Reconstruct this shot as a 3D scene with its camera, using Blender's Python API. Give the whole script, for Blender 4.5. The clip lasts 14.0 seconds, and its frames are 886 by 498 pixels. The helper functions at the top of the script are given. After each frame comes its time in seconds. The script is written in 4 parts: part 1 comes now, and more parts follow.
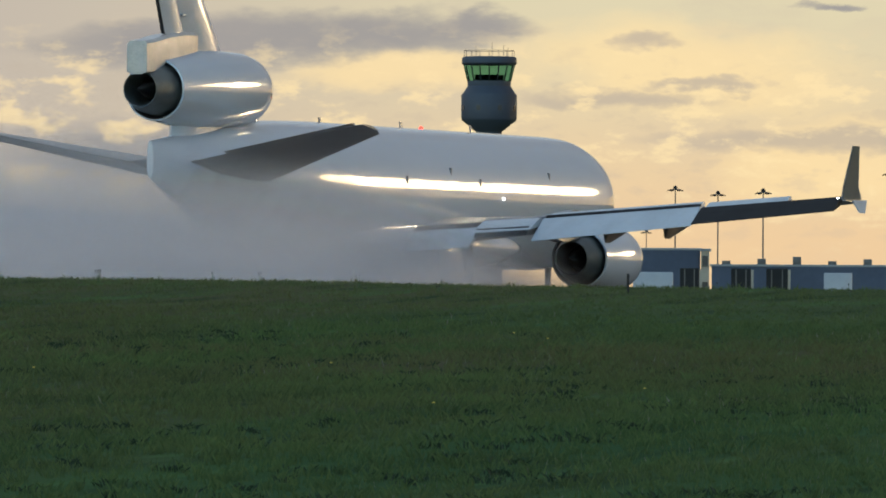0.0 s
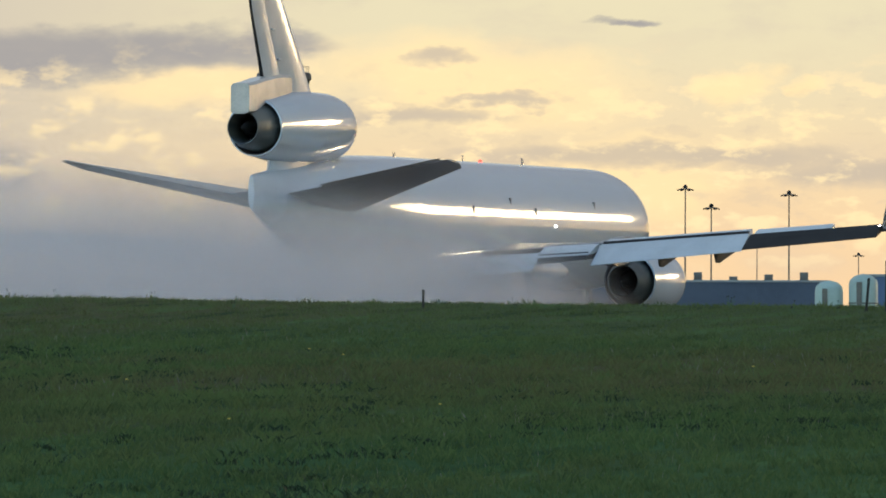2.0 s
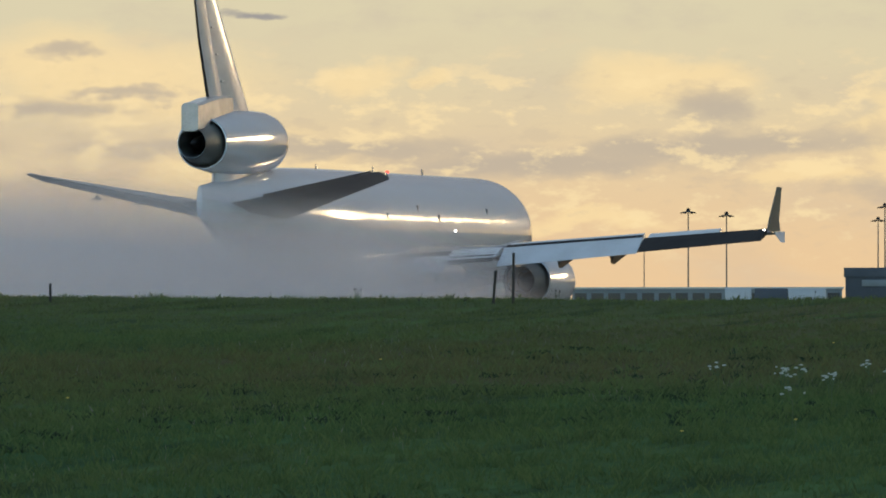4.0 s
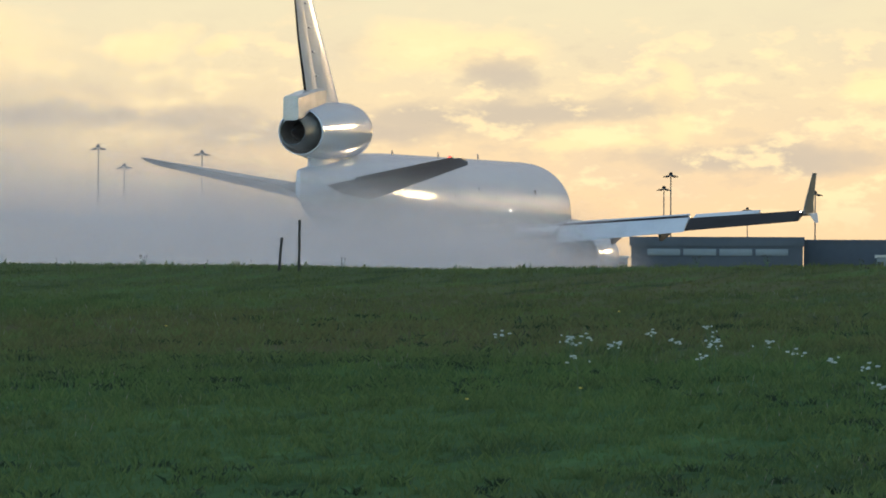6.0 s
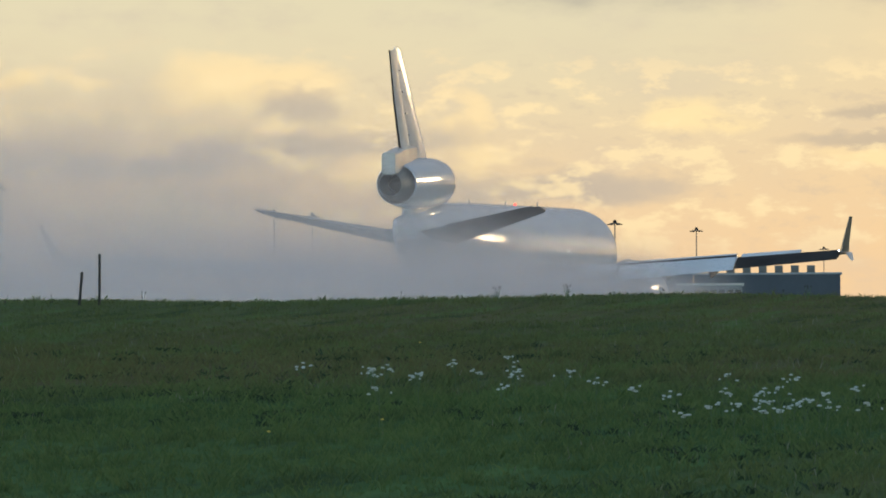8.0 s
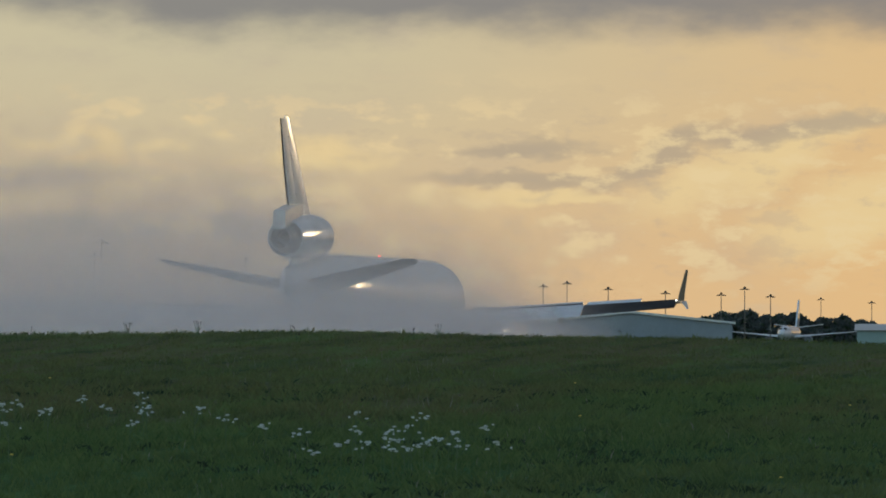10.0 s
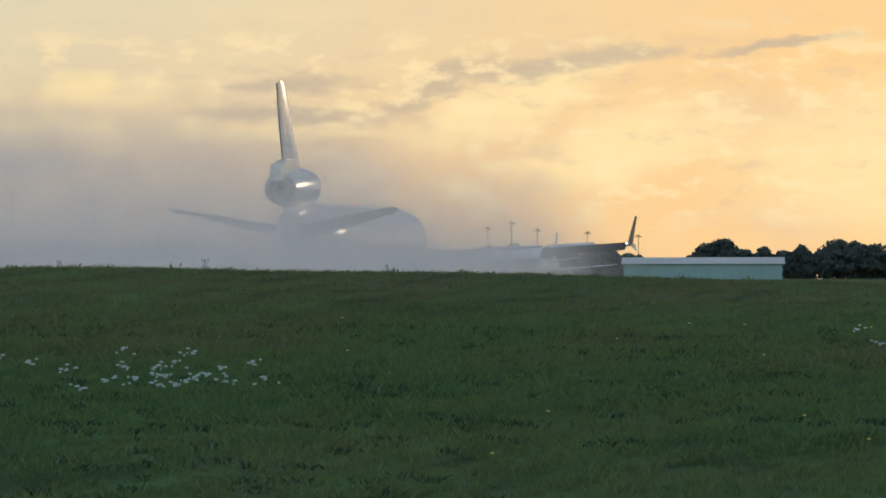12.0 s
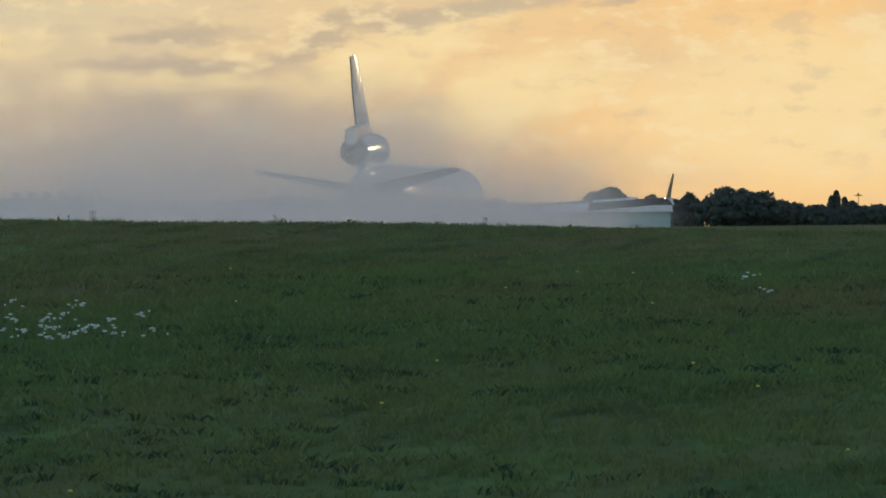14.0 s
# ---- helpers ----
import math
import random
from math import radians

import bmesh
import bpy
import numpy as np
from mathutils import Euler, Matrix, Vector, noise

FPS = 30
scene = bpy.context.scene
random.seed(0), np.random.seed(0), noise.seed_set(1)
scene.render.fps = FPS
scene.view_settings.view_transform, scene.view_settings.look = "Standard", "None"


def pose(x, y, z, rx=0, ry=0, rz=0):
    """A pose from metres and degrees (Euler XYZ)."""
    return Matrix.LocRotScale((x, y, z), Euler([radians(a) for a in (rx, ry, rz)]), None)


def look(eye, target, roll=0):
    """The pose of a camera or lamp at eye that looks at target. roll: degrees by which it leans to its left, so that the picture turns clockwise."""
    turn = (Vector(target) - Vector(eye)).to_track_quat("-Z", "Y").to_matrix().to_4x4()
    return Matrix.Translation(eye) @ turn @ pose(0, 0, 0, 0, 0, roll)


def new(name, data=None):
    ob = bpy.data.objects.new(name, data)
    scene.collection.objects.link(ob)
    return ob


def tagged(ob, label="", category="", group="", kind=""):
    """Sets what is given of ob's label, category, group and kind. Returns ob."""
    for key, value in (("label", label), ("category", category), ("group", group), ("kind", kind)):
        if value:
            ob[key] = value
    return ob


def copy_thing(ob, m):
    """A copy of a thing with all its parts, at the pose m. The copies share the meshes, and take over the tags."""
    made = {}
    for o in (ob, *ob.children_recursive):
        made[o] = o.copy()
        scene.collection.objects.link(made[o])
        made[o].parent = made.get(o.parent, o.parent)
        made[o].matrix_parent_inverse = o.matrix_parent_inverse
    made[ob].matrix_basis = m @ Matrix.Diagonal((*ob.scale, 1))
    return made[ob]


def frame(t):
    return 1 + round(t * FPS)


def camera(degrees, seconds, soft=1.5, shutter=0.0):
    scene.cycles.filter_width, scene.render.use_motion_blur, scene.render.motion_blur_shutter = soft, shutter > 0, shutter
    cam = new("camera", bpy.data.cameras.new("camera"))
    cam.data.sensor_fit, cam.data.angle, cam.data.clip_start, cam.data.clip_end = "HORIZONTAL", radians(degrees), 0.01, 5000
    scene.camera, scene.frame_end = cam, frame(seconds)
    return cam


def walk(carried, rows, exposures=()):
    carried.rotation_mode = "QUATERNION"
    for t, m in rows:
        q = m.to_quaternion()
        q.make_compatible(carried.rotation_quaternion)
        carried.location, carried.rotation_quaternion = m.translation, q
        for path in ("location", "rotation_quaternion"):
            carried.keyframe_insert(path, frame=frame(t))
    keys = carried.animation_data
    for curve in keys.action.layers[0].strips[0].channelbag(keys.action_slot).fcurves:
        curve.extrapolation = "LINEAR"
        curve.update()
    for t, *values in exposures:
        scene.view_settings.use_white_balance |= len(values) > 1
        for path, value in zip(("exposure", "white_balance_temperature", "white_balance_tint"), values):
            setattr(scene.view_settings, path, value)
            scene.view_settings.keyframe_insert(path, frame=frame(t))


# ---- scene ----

EYE = (0.0, 0.0, -0.68)      # the runway's surface is z = 0; the camera stands in lower grass beside it


def aim(azimuth, rise, lean):
    """A camera pose at EYE: degrees clockwise from the runway's direction, degrees above level, lean."""
    a, e = radians(azimuth), radians(rise)
    way = Vector((math.sin(a) * math.cos(e), math.cos(a) * math.cos(e), math.sin(e)))
    return look(EYE, Vector(EYE) + 100 * way, lean)


cam = camera(5.415, 14.0, soft=1.8)
walk(cam, [
    (0.0, aim(-19.793, 0.534, 0.31)),
    (0.5, aim(-19.225, 0.577, 0.36)),
    (1.0, aim(-18.935, 0.426, -0.08)),
    (1.5, aim(-18.836, 0.464, 0.09)),
    (2.0, aim(-18.540, 0.636, 0.14)),
    (2.5, aim(-18.238, 0.786, 0.20)),
    (2.8, aim(-17.785, 0.796, 0.27)),
    (3.0, aim(-17.299, 0.731, 0.39)),
    (3.2, aim(-16.970, 0.685, 0.33)),
    (5.3, aim(-15.478, 0.482, 0.16)),
    (5.5, aim(-15.290, 0.467, 0.37)),
    (6.0, aim(-14.950, 0.398, 0.20)),
    (6.5, aim(-14.831, 0.444, -0.07)),
    (7.0, aim(-14.511, 0.710, 0.33)),
    (7.2, aim(-14.422, 0.617, 0.07)),
    (9.3, aim(-12.328, 0.630, 0.07)),
    (9.5, aim(-11.959, 0.737, 0.16)),
    (10.0, aim(-11.471, 0.812, 0.09)),
    (10.5, aim(-11.141, 0.042, -0.29)),
    (11.0, aim(-10.868, 0.442, -0.30)),
    (11.5, aim(-10.593, 0.364, -0.30)),
    (12.0, aim(-10.045, 0.412, -0.11)),
    (12.5, aim(-9.795, 0.085, -0.49)),
    (13.0, aim(-9.351, 0.353, -0.52)),
    (13.5, aim(-9.215, 0.553, -0.52)),
    (14.0, aim(-9.362, 0.101, -0.51)),
], exposures=[(0.0, 1.95), (0.5, 2.21), (1.0, 2.11), (1.5, 2.31), (2.0, 2.13), (2.5, 1.9), (3.0, 1.85), (5.5, 2.13), (6.0, 2.23), (6.5, 2.23), (7.0, 2.13), (9.5, 1.88), (10.0, 1.58), (10.5, 1.88), (11.0, 2.07), (11.5, 2.1), (12.0, 1.98), (12.5, 2.11), (13.0, 2.18), (13.5, 1.8), (14.0, 1.83)])
scene.cycles.transparent_max_bounces = 64

# ---- world and sun ----
SUN_AZ, SUN_EL = 22.0, 6.7
world = bpy.data.worlds.new("world")
scene.world = world
world.use_nodes = True
wn = world.node_tree
sky = wn.nodes.new("ShaderNodeTexSky")
sky.sky_type = "NISHITA"
sky.sun_disc = False
sky.sun_elevation, sky.sun_rotation = radians(SUN_EL), radians(SUN_AZ)
sky.dust_density, sky.air_density, sky.ozone_density = 1.0, 1.0, 1.5
wn.links.new(sky.outputs[0], wn.nodes["Background"].inputs[0])
wn.nodes["Background"].inputs[1].default_value = 0.135
sun_data = bpy.data.lights.new("sun", "SUN")
sun_data.energy, sun_data.angle, sun_data.color = 0.04, radians(4), (1.0, 0.80, 0.56)
sun = new("sun", sun_data)
a, e = radians(SUN_AZ), radians(SUN_EL)
sun.matrix_world = look((0, 0, 300), Vector((0, 0, 300)) - Vector((math.sin(a) * math.cos(e), math.cos(a) * math.cos(e), math.sin(e))))


# ---- materials ----
class Nodes:
    """Short-hand for building a node material."""

    def __init__(self, name):
        self.mat = bpy.data.materials.new(name)
        self.mat.use_nodes = True
        self.tree = self.mat.node_tree
        self.bsdf = self.tree.nodes["Principled BSDF"]
        self.out = self.tree.nodes["Material Output"]

    def add(self, kind, **inputs):
        n = self.tree.nodes.new(kind)
        for k, v in inputs.items():
            self.put(n.inputs[k.replace("_", " ")], v)
        return n

    def put(self, socket, v):
        if hasattr(v, "is_output"):
            self.tree.links.new(v, socket)
        elif isinstance(v, tuple) and len(v) == 3 and socket.type == "RGBA":
            socket.default_value = (*v, 1)
        else:
            socket.default_value = v

    def math(self, op, a, b=0.0, clamp=False):
        n = self.tree.nodes.new("ShaderNodeMath")
        n.operation, n.use_clamp = op, clamp
        self.put(n.inputs[0], a)
        self.put(n.inputs[1], b)
        return n.outputs[0]

    def mix(self, f, a, b):
        n = self.tree.nodes.new("ShaderNodeMix")
        n.data_type = "RGBA"
        self.put(n.inputs[0], f)
        self.put(n.inputs[6], a)
        self.put(n.inputs[7], b)
        return n.outputs[2]

    def ramp(self, v, lo, hi):
        n = self.tree.nodes.new("ShaderNodeMapRange")
        n.interpolation_type = "SMOOTHSTEP"
        self.put(n.inputs[0], v)
        self.put(n.inputs[1], lo)
        self.put(n.inputs[2], hi)
        return n.outputs[0]

    def noise(self, vec, scale, detail=4.0, rough=0.55):
        n = self.add("ShaderNodeTexNoise", Vector=vec, Scale=scale, Detail=detail, Roughness=rough)
        return n.outputs[0]

    def coord(self, which="Object"):
        return self.tree.nodes.new("ShaderNodeTexCoord").outputs[which]


def paint(name, base, rough=0.4, metal=0.0, dirt=0.25, scale=0.6, coat=0.0, stretch=(1, 1, 1), gloss=0.1, spec=0.5, wave=0.0):
    """A painted or bare surface with two scales of wear."""
    m = Nodes(name)
    vec = m.add("ShaderNodeMapping", Vector=m.coord(), Scale=stretch).outputs[0]
    big, fine = m.noise(vec, scale, 5), m.noise(vec, scale * 14, 3)
    dark = tuple(c * (1 - dirt) for c in base)
    m.put(m.bsdf.inputs["Base Color"], m.mix(m.ramp(m.math("ADD", big, m.math("MULTIPLY", fine, 0.35)), 0.45, 0.85), dark, base))
    m.put(m.bsdf.inputs["Roughness"], m.math("ADD", rough - 0.06, m.math("MULTIPLY", fine, 0.12)))
    m.put(m.bsdf.inputs["Metallic"], metal)
    m.put(m.bsdf.inputs["Coat Weight"], coat)
    m.put(m.bsdf.inputs["Coat Roughness"], gloss)
    m.put(m.bsdf.inputs["Specular IOR Level"], spec)
    bump = m.add("ShaderNodeBump", Strength=0.06, Distance=0.02, Height=fine)
    if not coat:
        m.put(m.bsdf.inputs["Normal"], bump.outputs[0])
    if wave:  # sheet skin pulled in a little between its frames
        ripple = m.noise(m.add("ShaderNodeMapping", Vector=m.coord(), Scale=(1.0, 0.35, 1.0)).outputs[0], 1.6, 3)
        skin = m.add("ShaderNodeBump", Strength=wave, Distance=0.03, Height=ripple).outputs[0]
        m.put(m.bsdf.inputs["Normal"], skin)
        m.put(m.bsdf.inputs["Coat Normal"], skin)
    return m.mat


def glow(name, colour, strength):
    m = Nodes(name)
    m.put(m.bsdf.inputs["Base Color"], colour)
    m.put(m.bsdf.inputs["Emission Color"], colour)
    m.put(m.bsdf.inputs["Emission Strength"], strength)
    return m.mat


WHITE = paint("white_aircraft_paint", (0.50, 0.55, 0.62), 0.35, dirt=0.08, scale=0.2, coat=1.0, stretch=(1, 0.2, 1), gloss=0.03, spec=0.1, wave=0.35)
SCUFFED = paint("scuffed_white_paint", (0.50, 0.48, 0.47), 0.3, dirt=0.3, scale=1.1, coat=0.8, gloss=0.15, spec=0.15, wave=0.8)
FINWHITE = paint("white_fin_paint", (0.55, 0.55, 0.57), 0.35, dirt=0.14, scale=0.5, coat=0.6, gloss=0.12, spec=0.15, wave=0.4)
GREY = paint("grey_wing_paint", (0.17, 0.175, 0.19), 0.42, dirt=0.18, scale=0.4, coat=0.2)
PALE = paint("pale_grey_flap_paint", (0.52, 0.55, 0.58), 0.35, dirt=0.15, scale=0.5, coat=0.2)
DARK = paint("dark_cavity_metal", (0.028, 0.027, 0.028), 0.7, dirt=0.3, spec=0.12)
METAL = paint("bare_heated_metal", (0.14, 0.16, 0.16), 0.4, 0.5, dirt=0.35, scale=1.2)
LIP = paint("polished_inlet_metal", (0.75, 0.76, 0.78), 0.16, 1.0, dirt=0.08)
RUBBER = paint("tyre_rubber", (0.03, 0.03, 0.03), 0.8)
RED = glow("red_beacon_glass", (0.8, 0.05, 0.03), 0.9)
LAMPGLASS = glow("white_position_lamp", (1.0, 0.97, 0.9), 3.0)
CONCRETE = paint("grey_concrete", (0.30, 0.29, 0.28), 0.85, dirt=0.25, scale=0.2)
DARKCLAD = paint("dark_blue_grey_cladding", (0.042, 0.055, 0.08), 0.6, dirt=0.25, scale=0.1)
BLUECLAD = paint("blue_metal_cladding", (0.07, 0.13, 0.27), 0.5, dirt=0.2, scale=0.1)
GREYCLAD = paint("grey_metal_cladding", (0.16, 0.19, 0.22), 0.55, dirt=0.2, scale=0.08)
GREENCLAD = paint("grey_green_cladding", (0.19, 0.27, 0.27), 0.55, dirt=0.2, scale=0.08)
BEIGE = paint("beige_render", (0.42, 0.36, 0.29), 0.8, dirt=0.2, scale=0.1)
ROOFPALE = paint("pale_sheet_roof", (0.46, 0.46, 0.45), 0.45, dirt=0.15, scale=0.08)
ROOFGREY = paint("grey_sheet_roof", (0.26, 0.28, 0.31), 0.5, dirt=0.2, scale=0.08)
TERMCLAD = paint("slate_blue_cladding", (0.085, 0.105, 0.155), 0.6, dirt=0.2, scale=0.1, spec=0.2)
CARGOCLAD = paint("dark_slate_cladding", (0.075, 0.088, 0.112), 0.6, dirt=0.2, scale=0.08, spec=0.2)
STEEL = paint("galvanised_steel", (0.12, 0.115, 0.11), 0.5, 0.4, dirt=0.2)
TANKPAINT = paint("pale_green_tank_paint", (0.36, 0.45, 0.42), 0.5, dirt=0.25, scale=0.4)
ASPHALT = paint("asphalt", (0.055, 0.055, 0.06), 0.8, dirt=0.3, scale=0.3)
BLACKWOOD = paint("dark_weathered_wood", (0.03, 0.026, 0.022), 0.85, dirt=0.4, scale=4)
VANWHITE = paint("white_vehicle_paint", (0.36, 0.38, 0.42), 0.35, dirt=0.15)
TREEBARK = paint("bark", (0.06, 0.045, 0.035), 0.9, dirt=0.4, scale=2)


def window_glass():
    m = Nodes("green_tinted_glass")
    m.put(m.bsdf.inputs["Base Color"], (0.30, 0.52, 0.46))
    m.put(m.bsdf.inputs["Roughness"], 0.03)
    m.put(m.bsdf.inputs["Transmission Weight"], 1.0)
    m.put(m.bsdf.inputs["IOR"], 1.05)
    return m.mat


def dark_glass():
    m = Nodes("dark_window_glass")
    m.put(m.bsdf.inputs["Base Color"], (0.03, 0.035, 0.045))
    m.put(m.bsdf.inputs["Roughness"], 0.25)
    return m.mat


CABGLASS, GLASS = window_glass(), dark_glass()


def turf_colour(m, vec):
    """Patchy meadow colours: dry brown-green stretches, fresh green ones, dark weedy clumps; drier along the crest."""
    far = m.add("ShaderNodeVectorMath")
    far.operation = "LENGTH"
    m.put(far.inputs[0], vec)
    away = far.outputs["Value"]
    vec = m.add("ShaderNodeMapping", Vector=vec, Scale=(1.0, 0.12, 1.0)).outputs[0]  # growth runs in drifts down the bank
    broad, patch, clump, fine = m.noise(vec, 0.13, 4), m.noise(vec, 0.5, 5), m.noise(vec, 2.2, 5), m.noise(vec, 7.0, 4)
    c = m.mix(m.ramp(broad, 0.42, 0.62), (0.052, 0.100, 0.036), (0.082, 0.090, 0.040))
    c = m.mix(m.math("MULTIPLY", m.ramp(patch, 0.48, 0.64), 0.8), c, (0.038, 0.088, 0.033))
    c = m.mix(m.math("MULTIPLY", m.ramp(patch, 0.44, 0.32), 0.6), c, (0.080, 0.126, 0.046))
    # a dry drift of sorrel and seeding grass two thirds of the way up
    drift = m.math("MULTIPLY", m.ramp(away, 73.0, 82.0), m.ramp(away, 99.0, 86.0))
    dry = m.math("MULTIPLY", m.math("ADD", m.math("MULTIPLY", drift, m.ramp(patch, 0.36, 0.58)), m.math("MULTIPLY", m.ramp(away, 92.0, 106.0), 0.5)), 0.75, True)
    c = m.mix(dry, c, (0.118, 0.096, 0.056))
    c = m.mix(m.math("MULTIPLY", m.ramp(clump, 0.53, 0.68), 0.7), c, (0.020, 0.042, 0.020))
    c = m.mix(m.math("MULTIPLY", m.ramp(clump, 0.46, 0.34), 0.6), c, (0.078, 0.145, 0.050))
    return m.mix(m.math("MULTIPLY", m.ramp(fine, 0.5, 0.75), 0.4), c, (0.030, 0.058, 0.020)), fine


def ground_mat():
    m = Nodes("meadow_soil_and_turf")
    c, fine = turf_colour(m, m.coord())
    m.put(m.bsdf.inputs["Base Color"], c)
    m.put(m.bsdf.inputs["Roughness"], 1.0)
    m.put(m.bsdf.inputs["Specular IOR Level"], 0.02)
    m.put(m.bsdf.inputs["Normal"], m.add("ShaderNodeBump", Strength=0.5, Distance=0.05, Height=fine).outputs[0])
    return m.mat


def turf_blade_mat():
    """Short blades in the turf's own colours, each lightened by some to make up for the weak light on them."""
    m = Nodes("brightened_grass_blades")
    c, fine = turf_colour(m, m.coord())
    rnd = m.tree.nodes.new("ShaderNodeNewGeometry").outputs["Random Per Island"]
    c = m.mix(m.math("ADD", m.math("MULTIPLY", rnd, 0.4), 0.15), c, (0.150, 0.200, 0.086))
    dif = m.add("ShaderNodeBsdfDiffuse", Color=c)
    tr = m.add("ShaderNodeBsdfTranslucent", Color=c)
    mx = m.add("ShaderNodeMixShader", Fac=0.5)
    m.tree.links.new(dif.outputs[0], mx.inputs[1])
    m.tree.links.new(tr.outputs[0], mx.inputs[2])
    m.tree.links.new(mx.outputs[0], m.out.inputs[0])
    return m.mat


def blade_mat(name, a, b, dry):
    m = Nodes(name)
    vec = m.coord()
    geo = m.tree.nodes.new("ShaderNodeNewGeometry")
    rnd = geo.outputs["Random Per Island"]
    patch, streak = m.noise(vec, 0.13, 5), m.noise(vec, 0.55, 5)
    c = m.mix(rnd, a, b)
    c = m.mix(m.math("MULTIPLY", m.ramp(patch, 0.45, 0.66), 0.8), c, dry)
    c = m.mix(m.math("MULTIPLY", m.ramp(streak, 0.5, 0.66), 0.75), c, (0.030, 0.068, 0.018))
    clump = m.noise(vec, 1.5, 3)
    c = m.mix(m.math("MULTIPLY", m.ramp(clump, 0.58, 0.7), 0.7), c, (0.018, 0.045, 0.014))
    dif = m.add("ShaderNodeBsdfDiffuse", Color=c, Roughness=0.6)
    tr = m.add("ShaderNodeBsdfTranslucent", Color=c)
    mx = m.add("ShaderNodeMixShader", Fac=0.5)
    m.tree.links.new(dif.outputs[0], mx.inputs[1])
    m.tree.links.new(tr.outputs[0], mx.inputs[2])
    m.tree.links.new(mx.outputs[0], m.out.inputs[0])
    return m.mat


GROUND = ground_mat()
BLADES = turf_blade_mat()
# distance haze is mixed into these leaf colours, hence the pale grey-blue
LEAVES = blade_mat("hazed_tree_foliage", (0.100, 0.120, 0.125), (0.140, 0.150, 0.145), (0.120, 0.130, 0.135))
PETALS = paint("white_petals", (0.40, 0.44, 0.42), 0.7, dirt=0.08)
YELLOW = paint("yellow_petals", (0.50, 0.38, 0.06), 0.7, dirt=0.1)
STRAW = paint("bleached_straw", (0.17, 0.17, 0.12), 0.8, dirt=0.3, scale=0.4)
WEEDLEAF = paint("dark_weed_leaf", (0.028, 0.048, 0.024), 0.7, dirt=0.3, scale=0.4, spec=0.15)
STALK = paint("green_stalk", (0.06, 0.11, 0.04), 0.7)


def sky_backdrop_mat():
    """A glowing evening sky: coordinates are degrees of azimuth and elevation, clouds are soft shapes with ragged edges."""
    m = Nodes("evening_sky")
    uv = m.coord("UV")
    stretch = m.add("ShaderNodeMapping", Vector=uv, Scale=(1.0, 2.2, 1.0)).outputs[0]
    warp = m.add("ShaderNodeTexNoise", Vector=stretch, Scale=1.8, Detail=5.0, Roughness=0.55)
    off = m.add("ShaderNodeVectorMath")
    off.operation = "SUBTRACT"
    m.put(off.inputs[0], warp.outputs[1])
    off.inputs[1].default_value = (0.5, 0.5, 0.5)
    sc = m.add("ShaderNodeVectorMath")
    sc.operation = "MULTIPLY"
    m.put(sc.inputs[0], off.outputs[0])
    sc.inputs[1].default_value = (0.75, 0.34, 0.0)
    bent = m.add("ShaderNodeVectorMath")
    bent.operation = "ADD"
    m.put(bent.inputs[0], uv)
    m.put(bent.inputs[1], sc.outputs[0])
    sep = m.add("ShaderNodeSeparateXYZ", Vector=bent.outputs[0])
    flat = m.add("ShaderNodeSeparateXYZ", Vector=uv)
    az, el = sep.outputs[0], sep.outputs[1]
    # clear sky between the clouds: paler above, amber low down and towards the sun
    base = m.mix(m.ramp(flat.outputs[1], 0.3, 2.2), (0.86, 0.60, 0.34), (0.74, 0.66, 0.44))
    base = m.mix(m.ramp(flat.outputs[0], -13.0, -6.0), base, (1.0, 0.63, 0.27))
    base = m.mix(m.ramp(flat.outputs[0], -18.5, -23.0), base, (0.55, 0.48, 0.40))
    base = m.mix(m.math("MULTIPLY", m.ramp(flat.outputs[1], 2.5, 8.0), 0.9), base, (0.36, 0.43, 0.50))
    fluff = m.noise(stretch, 1.3, 7, 0.6)
    base = m.mix(m.math("MULTIPLY", m.ramp(fluff, 0.45, 0.72), 0.35), base, (0.58, 0.49, 0.40))

    def blob(x, y, wx, wy, slope=0.0):
        dx = m.math("SUBTRACT", az, x)
        dy = m.math("SUBTRACT", m.math("SUBTRACT", el, y), m.math("MULTIPLY", dx, slope))
        r2 = m.math("ADD", m.math("POWER", m.math("ABSOLUTE", m.math("DIVIDE", dx, wx)), 2.0), m.math("POWER", m.math("ABSOLUTE", m.math("DIVIDE", dy, wy)), 2.0))
        return m.ramp(r2, 1.7, 0.0)

    def layer(colour, strength, shapes):
        total = None
        for s in shapes:
            b = blob(*s)
            total = b if total is None else m.math("MAXIMUM", total, b)
        return m.mix(m.math("MULTIPLY", total, strength), layer.under, colour)

    layer.under = base
    layer.under = layer((1.0, 0.76, 0.40), 0.75, [
        (-20.0, 1.63, 0.75, 0.12, 0.0), (-18.3, 1.66, 1.0, 0.26, -0.08), (-16.75, 1.65, 0.28, 0.10, 0.0), (-16.3, 1.62, 0.12, 0.06, 0.0),
        (-15.4, 0.76, 0.5, 0.06, 0.0), (-13.62, 1.30, 0.16, 0.28, 0.0), (-14.9, 1.62, 0.6, 0.16, 0.0), (-14.0, 1.02, 0.4, 0.06, 0.0), (-17.4, 1.05, 0.6, 0.28, 0.1)])
    layer.under = layer((1.0, 0.77, 0.40), 0.85, [
        (-12.2, 1.38, 0.3, 0.12, 0.0), (-9.6, 1.32, 0.75, 0.17, 0.35), (-8.9, 1.05, 0.7, 0.25, 0.2), (-10.8, 1.12, 0.5, 0.05, 0.0),
        (-7.0, 0.95, 1.3, 0.5, 0.0)])
